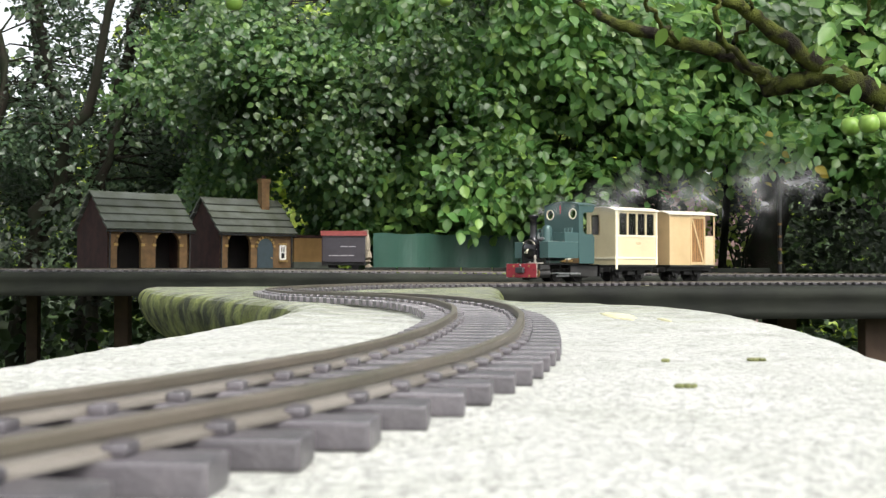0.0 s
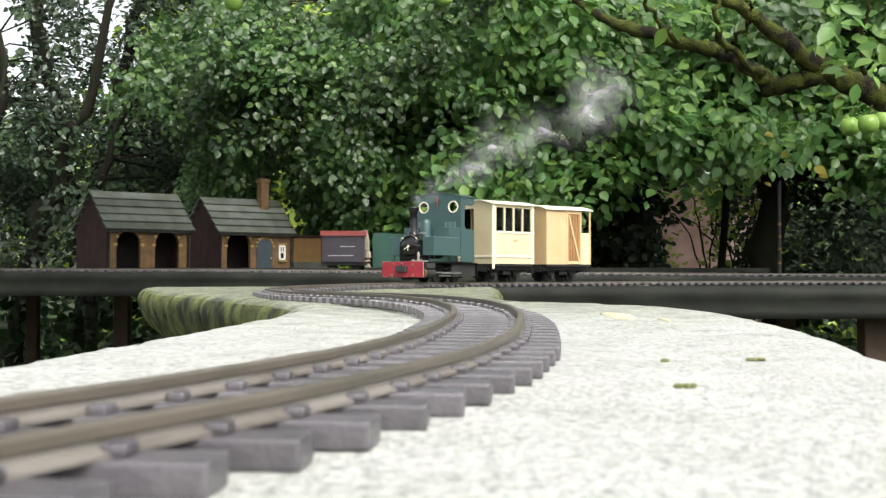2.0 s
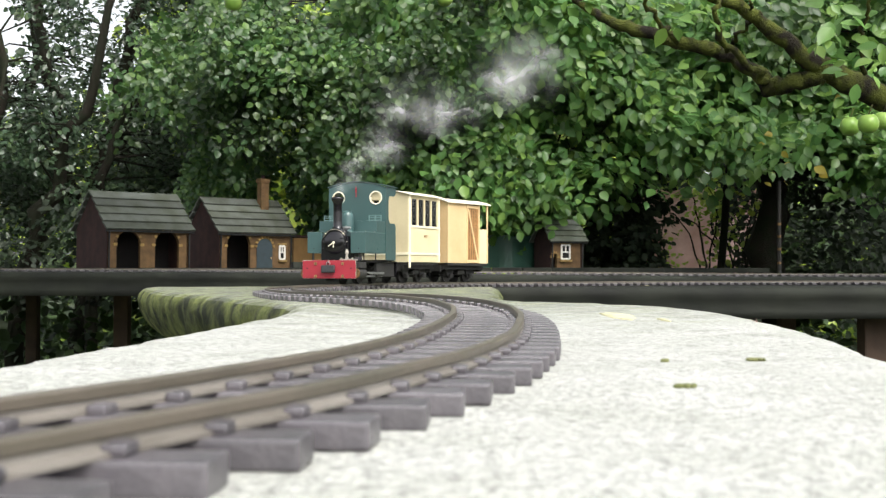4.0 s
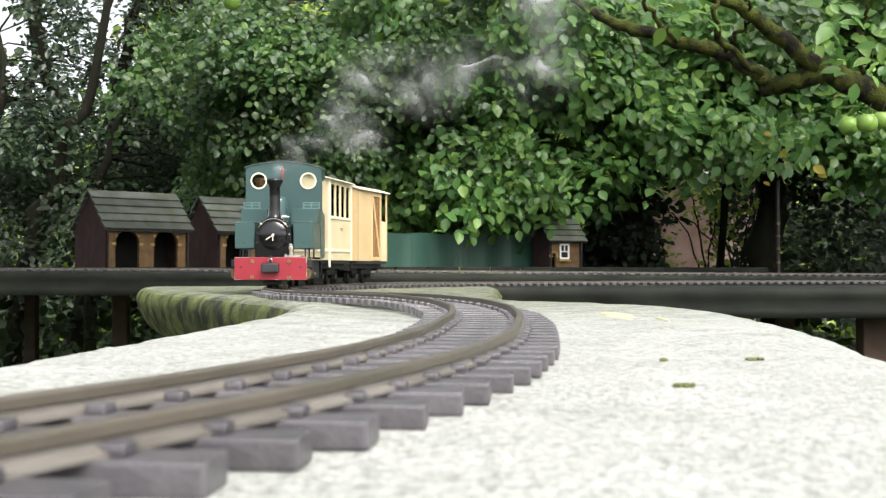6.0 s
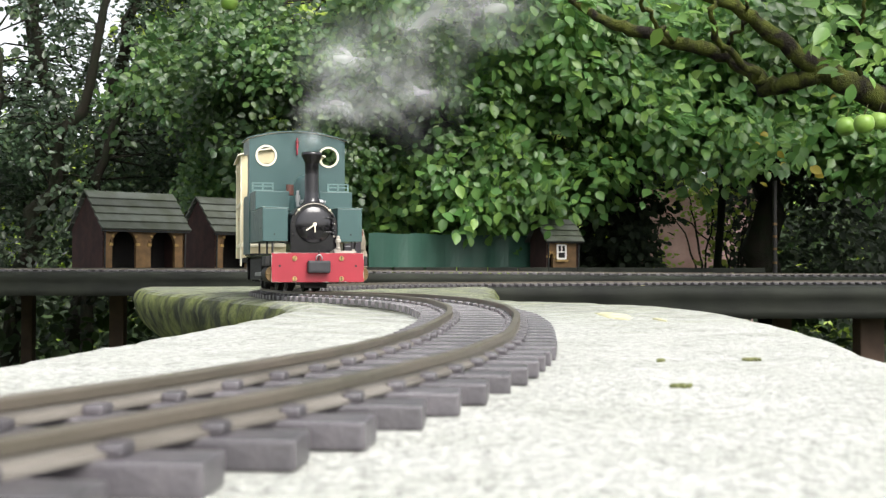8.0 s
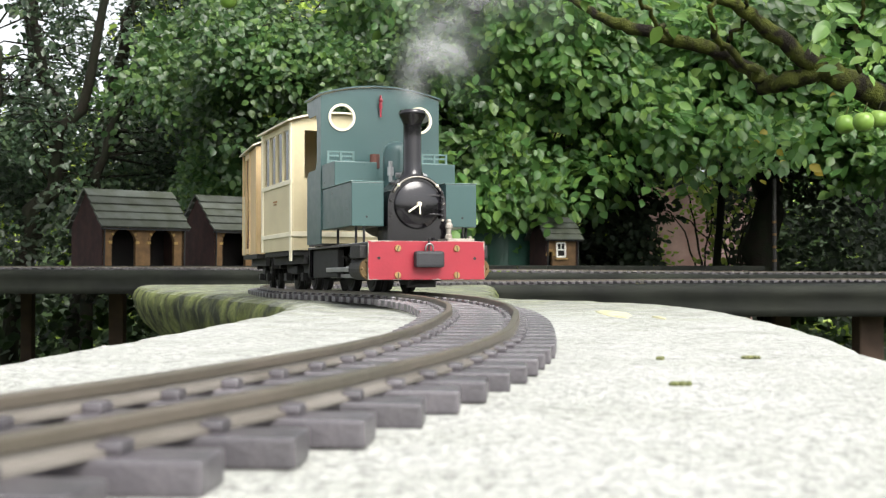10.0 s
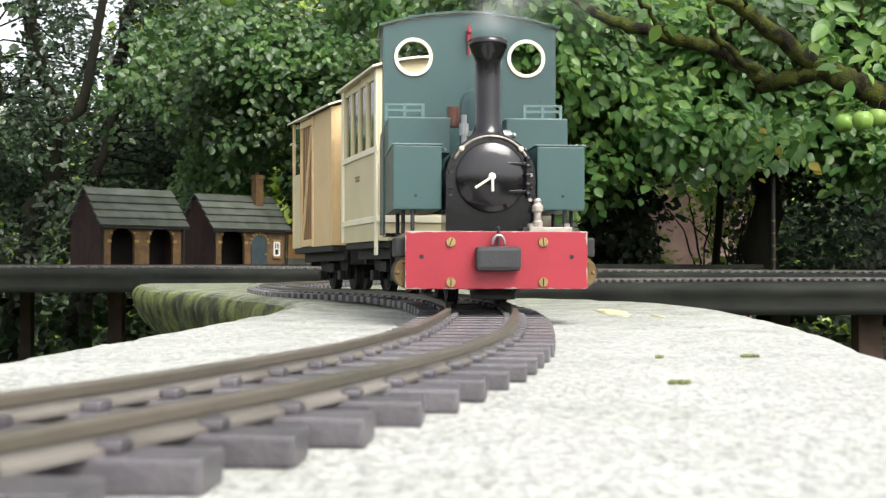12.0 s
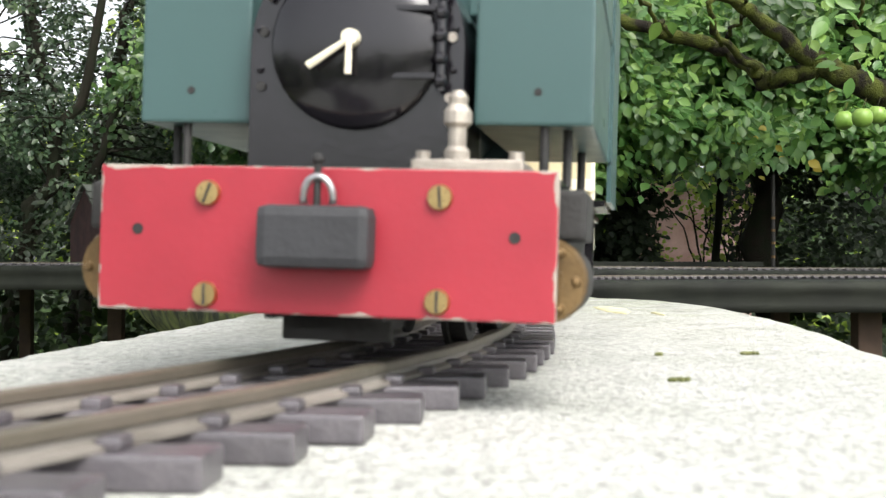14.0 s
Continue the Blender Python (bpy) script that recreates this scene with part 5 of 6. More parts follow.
def build_foliage():
    rng = np.random.default_rng(11)
    # broad-leaved shrub over the line
    pts = np.concatenate([lumpy(rng, (-0.30, 2.75, 0.14), (1.75, 3.3, 1.20), 900, 2.6, 0.0, hazel_gap, 1),
                          lumpy(rng, (0.0, 2.55, 0.30), (1.2, 2.95, 1.0), 330, 3.4, 0.05, hazel_gap, 19),
                          lumpy(rng, (-0.25, 2.85, 0.12), (0.65, 3.2, 0.45), 230, 3.5, -0.1, skirt_gap, 2)])
    turned = np.array([limb_at(px, py, 2.60) for px, py in ((1348, 262), (1432, 288), (1385, 232), (1340, 320), (1362, 300))])
    shrub("hazel_shrub", "broad-leaved green hazel shrub hanging over the line", "shrub", [([(0.70, 3.4, -0.95), (0.72, 3.35, 0.1), (0.6, 3.2, 0.6), (0.3, 3.1, 1.2)], 0.03, 0.012), ([(1.15, 3.3, -0.95), (1.15, 3.2, 0.3), (1.3, 3.1, 1.2)], 0.022, 0.010), ([(0.15, 3.4, -0.95), (0.1, 3.3, 0.3), (-0.2, 3.1, 1.0)], 0.022, 0.010)],
          pts, 40, 0.20, 0.044, 0.76, L_HAZEL, M_BARK, 21, facing=(0.08, -0.80, 0.55), extra=(L_AUTUMN, 0.05, 2, turned))
    # smaller-leaved shrub in the middle
    pts = np.concatenate([lumpy(rng, (-1.15, 2.98, 0.14), (0.42, 3.35, 1.20), 800, 3.6, 0.10, hollow_low, 3),
                          lumpy(rng, (-1.20, 2.55, 0.36), (-0.30, 2.95, 1.1), 260, 4.6, 0.20, hollow_low, 5),
                          lumpy(rng, (-0.45, 2.55, 0.35), (0.35, 2.95, 1.15), 260, 4.2, 0.10, hollow, 5),
                          lumpy(rng, (-0.62, 2.80, 0.15), (0.10, 3.05, 0.55), 260, 4.0, 0.0, skirt_gap, 25)])
    shrub("hawthorn_shrub", "dense small-leaved green shrub behind the model station", "shrub", [([(-0.5, 3.3, -0.95), (-0.45, 3.25, 0.2), (-0.3, 3.2, 0.8), (-0.6, 3.1, 1.4)], 0.03, 0.01), ([(-0.2, 3.4, -0.95), (-0.05, 3.3, 0.4), (-0.1, 3.2, 1.2)], 0.028, 0.01), ([(-0.95, 3.4, -0.95), (-0.9, 3.3, 0.4), (-0.75, 3.2, 1.3)], 0.022, 0.01)],
          pts, 42, 0.15, 0.028, 0.95, L_SMALL, M_BARK, 22, facing=(0.1, -0.85, 0.5), small=True)
    # elder on bare dark limbs, thin against the sky
    pts = np.concatenate([lumpy(rng, (-2.35, 3.4, 0.20), (-0.85, 4.3, 1.7), 900, 2.8, 0.05, sky_gap, 4), lumpy(rng, (-2.3, 3.4, 0.95), (-1.35, 4.0, 1.5), 22, 3.5, 0.0, None, 44), lumpy(rng, (-2.2, 3.3, 0.45), (-1.0, 3.7, 0.80), 90, 3.5, 0.1, sky_gap, 6)])
    shrub("elder_tree", "dark small-leaved tree, thin against the bright sky", "tree", [([(-1.75, 3.9, -0.95), (-1.70, 3.8, 0.2), (-1.62, 3.7, 0.55), (-1.45, 3.65, 0.95), (-1.38, 3.6, 1.6)], 0.07, 0.016), ([(-1.70, 3.6, 0.35), (-1.80, 3.6, 0.9), (-1.95, 3.7, 1.7)], 0.04, 0.016), ([(-1.68, 3.8, 0.5), (-1.50, 3.75, 0.8), (-1.15, 3.7, 1.1)], 0.03, 0.012), ([(-2.2, 4.1, -0.95), (-2.15, 4.1, 0.5), (-2.1, 4.0, 1.7)], 0.04, 0.02), ([(-1.86, 3.4, -0.95), (-1.82, 3.4, 0.1), (-1.68, 3.4, 0.45), (-1.52, 3.35, 0.80), (-1.36, 3.3, 1.3)], 0.05, 0.014), ([(-1.95, 3.4, -0.95), (-2.0, 3.4, 0.3), (-1.92, 3.4, 0.9), (-2.0, 3.4, 1.4)], 0.035, 0.016),
          ([(-1.60, 3.45, -0.95), (-1.52, 3.45, 0.2), (-1.44, 3.4, 0.6), (-1.20, 3.35, 1.0)], 0.035, 0.012)],
          pts, 30, 0.20, 0.032, 0.8, L_ELDER, M_BARK, 23, facing=(0.1, -0.35, 0.9), small=True)
    # thick trunks and the crown behind
    pts = lumpy(rng, (0.9, 3.5, 0.55), (2.5, 4.6, 1.9), 800, 1.8, -0.12, skirt_gap, 7)
    shrub("garden_tree", "thick-trunked garden tree with deep green crown", "tree", [([(1.28, 3.06, -0.95), (1.28, 3.06, 0.0), (1.29, 3.08, 0.4), (1.36, 3.15, 0.9), (1.3, 3.2, 1.7)], 0.078, 0.04), ([(1.31, 3.1, 0.35), (1.6, 3.3, 0.9), (1.9, 3.5, 1.6)], 0.035, 0.015), ([(0.72, 3.15, -0.95), (0.74, 3.15, 0.1), (0.77, 3.15, 0.5), (0.75, 3.2, 1.2)], 0.075, 0.04)],
          pts, 26, 0.22, 0.050, 0.9, L_HAZEL, M_BARK, 24)
    # leaves with shade in their near-black colour, round the hut trunk, beside the wall
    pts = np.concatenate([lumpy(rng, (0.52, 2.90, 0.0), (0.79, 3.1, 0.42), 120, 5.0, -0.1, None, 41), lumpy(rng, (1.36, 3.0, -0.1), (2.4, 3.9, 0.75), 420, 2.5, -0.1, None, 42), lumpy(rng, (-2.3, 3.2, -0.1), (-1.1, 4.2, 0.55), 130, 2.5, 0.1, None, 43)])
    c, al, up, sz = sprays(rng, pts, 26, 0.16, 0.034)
    ob = link("shade_foliage", leaf_mesh("shade_foliage", c, al, up, sz, 0.9, L_SHADE, small=True), None)
    tagged(ob, "near-black leaves, shade put into their colour, round trunks and wall", "ivy", kind="stuff")
    # bare crossing stems before the pink wall, with a few leaves coloured as lit
    st = thing("bare_thorn_bush", "tangle of thin bare stems before the pink wall", "shrub")
    for k in range(17):
        px = rng.uniform(1160, 1345)
        lean, top = rng.normal(0, 28), rng.uniform(300, 400)
        d = rng.uniform(3.2, 3.9)
        bm = bmesh.new()
        way = [limb_at(px, 560, d), limb_at(px + lean * 0.4, 450, d), limb_at(px + lean + rng.normal(0, 9), 390, d), limb_at(px + lean * rng.uniform(0.2, 2.0), top, d)]
        tube(bm, knotted(way, 12, 0.006, rng), list(np.linspace(rng.uniform(0.004, 0.008), 0.002, 12)), 5)
        part("stem", bm, M_BARK, st)
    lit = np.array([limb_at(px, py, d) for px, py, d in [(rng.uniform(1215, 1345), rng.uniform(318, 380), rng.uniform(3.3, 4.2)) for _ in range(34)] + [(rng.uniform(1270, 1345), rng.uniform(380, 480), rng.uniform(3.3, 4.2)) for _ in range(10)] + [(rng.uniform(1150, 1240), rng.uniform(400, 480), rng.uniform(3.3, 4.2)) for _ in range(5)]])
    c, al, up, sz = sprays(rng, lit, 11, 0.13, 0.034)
    link("lit_tone_leaves", leaf_mesh("lit_tone_leaves", c, al, up, sz, 0.9, L_SUNLIT, small=True), None, st, "yellow-green leaves")
    # thicket with gaps, and behind it a hedge with sunlight put into its colour
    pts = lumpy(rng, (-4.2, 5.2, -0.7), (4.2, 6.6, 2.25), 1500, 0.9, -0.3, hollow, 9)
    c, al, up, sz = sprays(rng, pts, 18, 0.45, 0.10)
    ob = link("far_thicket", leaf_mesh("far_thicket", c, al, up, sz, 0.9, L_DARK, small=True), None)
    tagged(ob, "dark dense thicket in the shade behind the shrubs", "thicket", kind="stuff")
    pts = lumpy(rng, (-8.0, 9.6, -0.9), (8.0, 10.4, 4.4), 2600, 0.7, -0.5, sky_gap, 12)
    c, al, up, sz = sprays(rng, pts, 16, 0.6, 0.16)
    ob = link("sunlit_tone_hedge", leaf_mesh("sunlit_tone_hedge", c, al, up, sz, 0.9, L_SUNLIT, small=True), None)
    tagged(ob, "tall yellow-green hedge coloured as sunlit beyond the thicket", "hedge", kind="stuff")
    # leaves seen in the gaps, their light painted into the colour
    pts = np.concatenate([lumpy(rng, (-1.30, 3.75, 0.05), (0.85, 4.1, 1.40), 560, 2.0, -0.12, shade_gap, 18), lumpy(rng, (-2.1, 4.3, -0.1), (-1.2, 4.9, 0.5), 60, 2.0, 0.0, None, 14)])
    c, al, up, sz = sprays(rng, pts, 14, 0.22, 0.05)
    ob = link("bright_undergrowth", leaf_mesh("bright_undergrowth", c, al, up, sz, 0.9, L_SUNLIT, small=True), None)
    tagged(ob, "yellow-green leaves coloured as if lit through the gaps", "undergrowth", kind="stuff")
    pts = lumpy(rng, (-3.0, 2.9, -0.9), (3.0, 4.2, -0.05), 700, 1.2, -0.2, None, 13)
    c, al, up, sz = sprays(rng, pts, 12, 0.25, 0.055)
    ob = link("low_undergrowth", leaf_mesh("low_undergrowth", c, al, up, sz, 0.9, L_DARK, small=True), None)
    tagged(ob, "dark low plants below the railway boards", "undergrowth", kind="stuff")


def build_back_hedge():
    """An added, unseen hedge behind and beside the railway that blocks low sky light."""
    rng = np.random.default_rng(77)
    for x0, x1, y0, y1 in ((-5, 5, -3.6, -2.9), (-4.8, -4.0, -2, 3.2), (4.0, 4.8, -2, 3.2)):
        pts = lumpy(rng, (x0, y0, -0.9), (x1, y1, 0.45), 700, 1.2, -0.3, None, 20)
        c, al, up, sz = sprays(rng, pts, 9, 0.4, 0.13)
        ob = link("unseen_hedge", leaf_mesh("unseen_hedge", c, al, up, sz, 0.9, L_SMALL), None)
        tagged(ob, "added unseen green hedge that holds back low sky light", "hedge", kind="stuff")


def limb_at(u, v, d):
    """A place by its bearing u, its height v and its distance d."""
    d = d * K
    return ((u - 784) / F * d, d, CAM_Z + (483 - v) / F * d)


def build_apple_tree():
    rng = np.random.default_rng(31)
    t = thing("apple_tree", "mossy old apple branches with green leaves and apples", "tree")
    limbs = [([(2.6, 3.4, -0.95), (2.45, 3.25, 0.2), limb_at(1760, 250, 1.95), limb_at(1620, 195, 1.85), limb_at(1500, 140, 1.8), limb_at(1440, 110, 1.8), limb_at(1390, 65, 1.78), limb_at(1320, 15, 1.75), limb_at(1230, -30, 1.7)], [0.09, 0.07, 0.042, 0.034, 0.028, 0.023, 0.018, 0.015, 0.012]),
             ([limb_at(1460, 130, 1.8), limb_at(1400, 150, 1.82), limb_at(1365, 155, 1.85), limb_at(1310, 105, 1.88), limb_at(1250, 85, 1.9), limb_at(1180, 65, 1.92), limb_at(1100, 45, 1.95), limb_at(1040, 15, 2.0), limb_at(1000, -30, 2.0)], [0.020, 0.021, 0.021, 0.019, 0.018, 0.017, 0.014, 0.011, 0.009]),
             ([limb_at(1365, 150, 1.85), limb_at(1330, 120, 1.8), limb_at(1280, 65, 1.75), limb_at(1265, 20, 1.7), limb_at(1290, -20, 1.7)], [0.010, 0.009, 0.008, 0.006, 0.005]),
             ([limb_at(1200, 70, 1.9), limb_at(1165, 35, 1.85), limb_at(1140, -10, 1.8)], [0.008, 0.006, 0.005]),
             ([limb_at(1290, 90, 1.85), limb_at(1310, 60, 1.8), limb_at(1335, 30, 1.78), limb_at(1330, 0, 1.7)], [0.006, 0.005, 0.004, 0.003]),
             ([limb_at(1535, 130, 1.75), limb_at(1528, 70, 1.7), limb_at(1545, -10, 1.65)], [0.006, 0.005, 0.004])]
    for k, (pts, rad) in enumerate(limbs):
        n = 5 * len(pts)
        P = knotted(pts, n, 0.004, rng)
        R = np.interp(np.linspace(0, len(rad) - 1, n), range(len(rad)), rad) * rng.uniform(0.88, 1.12, n)
        bm = bmesh.new()
        tube(bm, P, list(R), 10)
        part("limb", bm, M_APPLEBARK, t, smooth=True)
    ctr = [limb_at(px, py, d) for px, py, d in [(rng.uniform(960, 1600), rng.uniform(-40, 30), rng.uniform(1.6, 1.95)) for _ in range(9)] + [(rng.uniform(1450, 1600), rng.uniform(-10, 100), rng.uniform(1.35, 1.75)) for _ in range(8)] + [(rng.uniform(1050, 1300), rng.uniform(90, 170), rng.uniform(2.05, 2.2)) for _ in range(3)] + [(rng.uniform(1450, 1600), rng.uniform(170, 215), rng.uniform(1.75, 1.95)) for _ in range(5)]]
    c, al, up, sz = sprays(rng, np.array(ctr), 8, 0.11, 0.045, (0, -0.3, 0.9), 0.2)
    link("crown", leaf_mesh("crown", c, al, up, sz, 0.62, L_APPLE), None, t)
    # the crown that spreads overhead, unseen, its masses placed to shade what lies below
    over = lumpy(rng, (-2.4, 1.3, 0.98), (-0.15, 2.05, 1.4), 650, 1.6, -0.4, None, 15)
    c, al, up, sz = sprays(rng, over, 9, 0.2, 0.065, (0, 0, 1), 0.2)
    link("high_crown", leaf_mesh("high_crown", c, al, up, sz, 0.85, L_APPLE), None, t)
    over = lumpy(rng, (-3.4, 2.0, 1.12), (-1.2, 2.6, 1.7), 330, 1.6, -0.2, None, 26)
    c, al, up, sz = sprays(rng, over, 9, 0.2, 0.065, (0, 0, 1), 0.2)
    link("high_crown", leaf_mesh("high_crown", c, al, up, sz, 0.85, L_APPLE), None, t)
    over = lumpy(rng, (0.95, 1.35, 1.0), (2.9, 2.2, 1.5), 330, 1.6, -0.2, None, 16)
    c, al, up, sz = sprays(rng, over, 9, 0.2, 0.065, (0, 0, 1), 0.2)
    link("high_crown", leaf_mesh("high_crown", c, al, up, sz, 0.85, L_APPLE), None, t)
    bm = bmesh.new()
    for end in ((-1.8, 3.4, 1.5), (-0.9, 2.9, 1.45), (0.2, 2.7, 1.4), (1.2, 2.6, 1.4), (0.6, 4.0, 1.55)):
        tube(bm, knotted([(2.45, 3.25, 0.2), (2.2, 3.2, 0.9), ((end[0] + 2.0) / 2, (end[1] + 3.2) / 2, 1.35), end], 16, 0.012, rng), list(np.linspace(0.04, 0.01, 16)), 8)
    part("high_limb", bm, M_APPLEBARK, t, smooth=True)
    for px, py, d, r in ((1507, 224, 1.70, 0.026), (1540, 219, 1.66, 0.027), (1566, 214, 1.72, 0.026), (412, 2, 1.75, 0.025), (788, -4, 1.9, 0.024)):
        x, y, z = limb_at(px, py, d)
        bm = bmesh.new()
        lathe(bm, [(0.0003, 0.80), (0.12, 0.84), (0.3, 0.9), (0.62, 0.84), (0.9, 0.52), (1.0, 0.1), (0.95, -0.3), (0.75, -0.68), (0.42, -0.86), (0.2, -0.86), (0.0003, -0.78)][::-1], seg=20)
        r *= 0.82
        bmesh.ops.scale(bm, vec=(r, r, r), verts=bm.verts)
        bmesh.ops.rotate(bm, matrix=Euler((rng.uniform(-0.3, 0.3), rng.uniform(-0.3, 0.3), 0)).to_matrix(), verts=bm.verts)
        bmesh.ops.translate(bm, vec=(x, y, z), verts=bm.verts)
        ap = part("apple", bm, M_APPLE, t, "round green apple", smooth=True)
        bm = bmesh.new()
        tube(bm, [(x, y, z + r * 0.8), (x + 0.004, y, z + r * 1.3), (x + 0.012, y + 0.01, z + r * 1.9)], [0.0016, 0.0014, 0.0018], 6)
        part("apple_stalk", bm, M_APPLEBARK, ap)


def build_far_wall():
    """Pink rendered garden wall far behind the shrubs."""
    bm = bmesh.new()
    box(bm, 1.22, 2.02, 7.3, 7.6, -0.95, 0.53, 0.01)
    tagged(part("garden_wall", bm, M_PINK), "pinkish weathered garden wall behind the shrubs", "wall", kind="structure")
    st = thing("marker_stake", "dark thin stake with pale bands", "stake")
    bm = bmesh.new()
    cyl(bm, (1.215, 4.38, -0.95), (1.215, 4.38, 0.36), 0.0075, seg=10)
    part("pole", bm, M_SOOT, st)
    for z in (0.0, 0.06, 0.11, 0.155, 0.20):
        bm = bmesh.new()
        cyl(bm, (1.2150, 4.379, z), (1.2150, 4.379, z + 0.009), 0.0078, seg=10)
        part("pale_band", bm, M_BRICK_BUFF, st)


def build_litter():
    """Moss tufts and fallen leaves on the stone and the boards."""
    rng = np.random.default_rng(9)
    for x, y, r in ((0.0628, 0.316, 0.0020), (0.107, 0.415, 0.0022), (0.075, 0.41, 0.0007)):
        bm = bmesh.new()
        for k in range(30):
            a, q = rng.uniform(0, 6.28), r * math.sqrt(rng.random())
            ball(bm, (x + q * 1.4 * math.cos(a), y + q * math.sin(a), dip(y) + 0.0004), rng.uniform(0.0004, 0.0008), 6)
        tagged(part("moss_tuft", bm, M_MOSS, smooth=True), "small dark moss tuft on the stone", "moss", "moss tufts")
    for x, y, z, s, a in ((-0.16, 3.42, BOARD_Z + 0.004, 0.034, 10), (-0.235, 2.33, 0.003, 0.02, 50), (-0.345, 2.2, 0.003, 0.024, 120), (-0.03, 2.44, 0.003, 0.03, 20), (0.42, 2.45, 0.003, 0.03, 160)):
        m = leaf_mesh("fallen_leaf", np.array([(0.0, 0, 0)]), np.array([(1.0, 0, 0.0)]), np.array([(0.0, 0, 1)]), np.array([s]), 0.8, M_YLEAF, 0.12)
        tagged(link("fallen_leaf", m, None, m=pose(x, y, z, 0, 0, a)), "yellow fallen leaf lying flat", "leaf", "fallen leaves")


def build_lichen():
    rng = np.random.default_rng(4)
    for x, y, rx, ry in ((0.114, 0.79, 0.0095, 0.05), (0.135, 0.74, 0.003, 0.02)):
        bm = bmesh.new()
        n = 22
        ring = [(x + rx * rng.uniform(0.6, 1.1) * math.cos(6.283 * k / n), y + ry * rng.uniform(0.6, 1.1) * math.sin(6.283 * k / n)) for k in range(n)]
        top = [bm.verts.new((a, b, dip(b) + 0.0006)) for a, b in ring]
        low = [bm.verts.new((x + (a - x) * 1.1, y + (b - y) * 1.1, dip(b) - 0.0015)) for a, b in ring]
        bm.faces.new(top)
        for k in range(n):
            bm.faces.new((low[k], low[(k + 1) % n], top[(k + 1) % n], top[k]))
        bmesh.ops.triangulate(bm, faces=bm.faces[:])
        bmesh.ops.recalc_face_normals(bm, faces=bm.faces[:])
        tagged(part("lichen_patch", bm, M_LICHEN, smooth=True), "pale yellow lichen patch on the stone", "lichen", "lichen patches")


# ---- steam ----
def steam_material():
    m = bpy.data.materials.new("thin_steam")
    m.use_nodes = True
    nt = m.node_tree
    df = nt.nodes.new("ShaderNodeBsdfDiffuse")
    df.inputs["Color"].default_value = (0.9, 0.91, 0.92, 1)
    tl = nt.nodes.new("ShaderNodeBsdfTranslucent")
    tl.inputs["Color"].default_value = (0.9, 0.91, 0.92, 1)
    half = nt.nodes.new("ShaderNodeMixShader")
    half.inputs[0].default_value = 0.5
    nt.links.new(df.outputs[0], half.inputs[1])
    nt.links.new(tl.outputs[0], half.inputs[2])
    tr = nt.nodes.new("ShaderNodeBsdfTransparent")
    co = nt.nodes.new("ShaderNodeTexCoord")
    gr = nt.nodes.new("ShaderNodeTexGradient")
    gr.gradient_type = "QUADRATIC_SPHERE"
    nt.links.new(co.outputs["UV"], gr.inputs["Vector"])
    nz = nt.nodes.new("ShaderNodeTexNoise")
    nz.inputs["Scale"].default_value = 20
    nz.inputs["Detail"].default_value = 3
    nt.links.new(co.outputs["Object"], nz.inputs["Vector"])
    dn = nt.nodes.new("ShaderNodeMapRange")
    dn.inputs[1].default_value, dn.inputs[2].default_value = 0.40, 0.72
    dn.inputs[3].default_value, dn.inputs[4].default_value = 0.07, 0.60
    nt.links.new(nz.outputs["Fac"], dn.inputs[0])
    mr = nt.nodes.new("ShaderNodeMath")
    mr.operation = "MULTIPLY"
    nt.links.new(gr.outputs["Fac"], mr.inputs[0])
    nt.links.new(dn.outputs[0], mr.inputs[1])
    ms = nt.nodes.new("ShaderNodeMixShader")
    nt.links.new(mr.outputs[0], ms.inputs[0])
    nt.links.new(tr.outputs[0], ms.inputs[1])
    nt.links.new(half.outputs[0], ms.inputs[2])
    nt.links.new(ms.outputs[0], nt.nodes["Material Output"].inputs[0])
    return m


M_STEAM = steam_material()
M_LETTER = material("faded_lettering", (0.3, 0.29, 0.3), 0.7, vary=0.2, scale=60, bump=0.1)
M_LICHEN = material("pale_yellow_lichen", (0.60, 0.58, 0.36), 0.9, vary=0.35, scale=120, bump=0.5)
M_STAKE = material("pale_rough_stake", (0.42, 0.36, 0.27), 0.9, vary=0.4, scale=40, bump=0.6)


def build_puff(seed, r):
    """One rigid ragged wisp of steam: a crumpled veil that fades at its rim."""
    rng = np.random.default_rng(500 + seed)
    bm = bmesh.new()
    uv = bm.loops.layers.uv.new("veil")
    turn = Euler((math.pi / 2 + rng.uniform(-0.4, 0.4), 0, rng.uniform(-0.4, 0.4))).to_matrix() @ Matrix.Rotation(rng.uniform(-3, 3), 3, "Z")
    stretch = rng.uniform(0.6, 0.9)
    where = {}
    rings = []
    for k in range(6):
        ring = []
        for j in range(1 if k == 0 else 16):
            a = 2 * math.pi * j / 16
            u, w = k / 5 * math.cos(a), k / 5 * math.sin(a)
            lump = noise.noise((u * 2 + seed, w * 2, 3.0))
            v = bm.verts.new(turn @ Vector((u * (1 + 0.5 * lump), w * stretch * (1 - 0.5 * lump), 0.5 * lump)) * r * 1.5)
            where[v] = (u, w)
            ring.append(v)
        rings.append(ring)
    faces = [bm.faces.new((rings[0][0], rings[1][j], rings[1][(j + 1) % 16])) for j in range(16)]
    for p, q in zip(rings[1:], rings[2:]):
        faces += [bm.faces.new((p[j], q[j], q[(j + 1) % 16], p[(j + 1) % 16])) for j in range(16)]
    for f in faces:
        for lp in f.loops:
            lp[uv].uv = where[lp.vert]
    p = part("steam_puff", bm, M_STEAM, smooth=True)
    return tagged(p, "thin white wisp of steam from the chimney", "steam", "steam plume", kind="stuff")


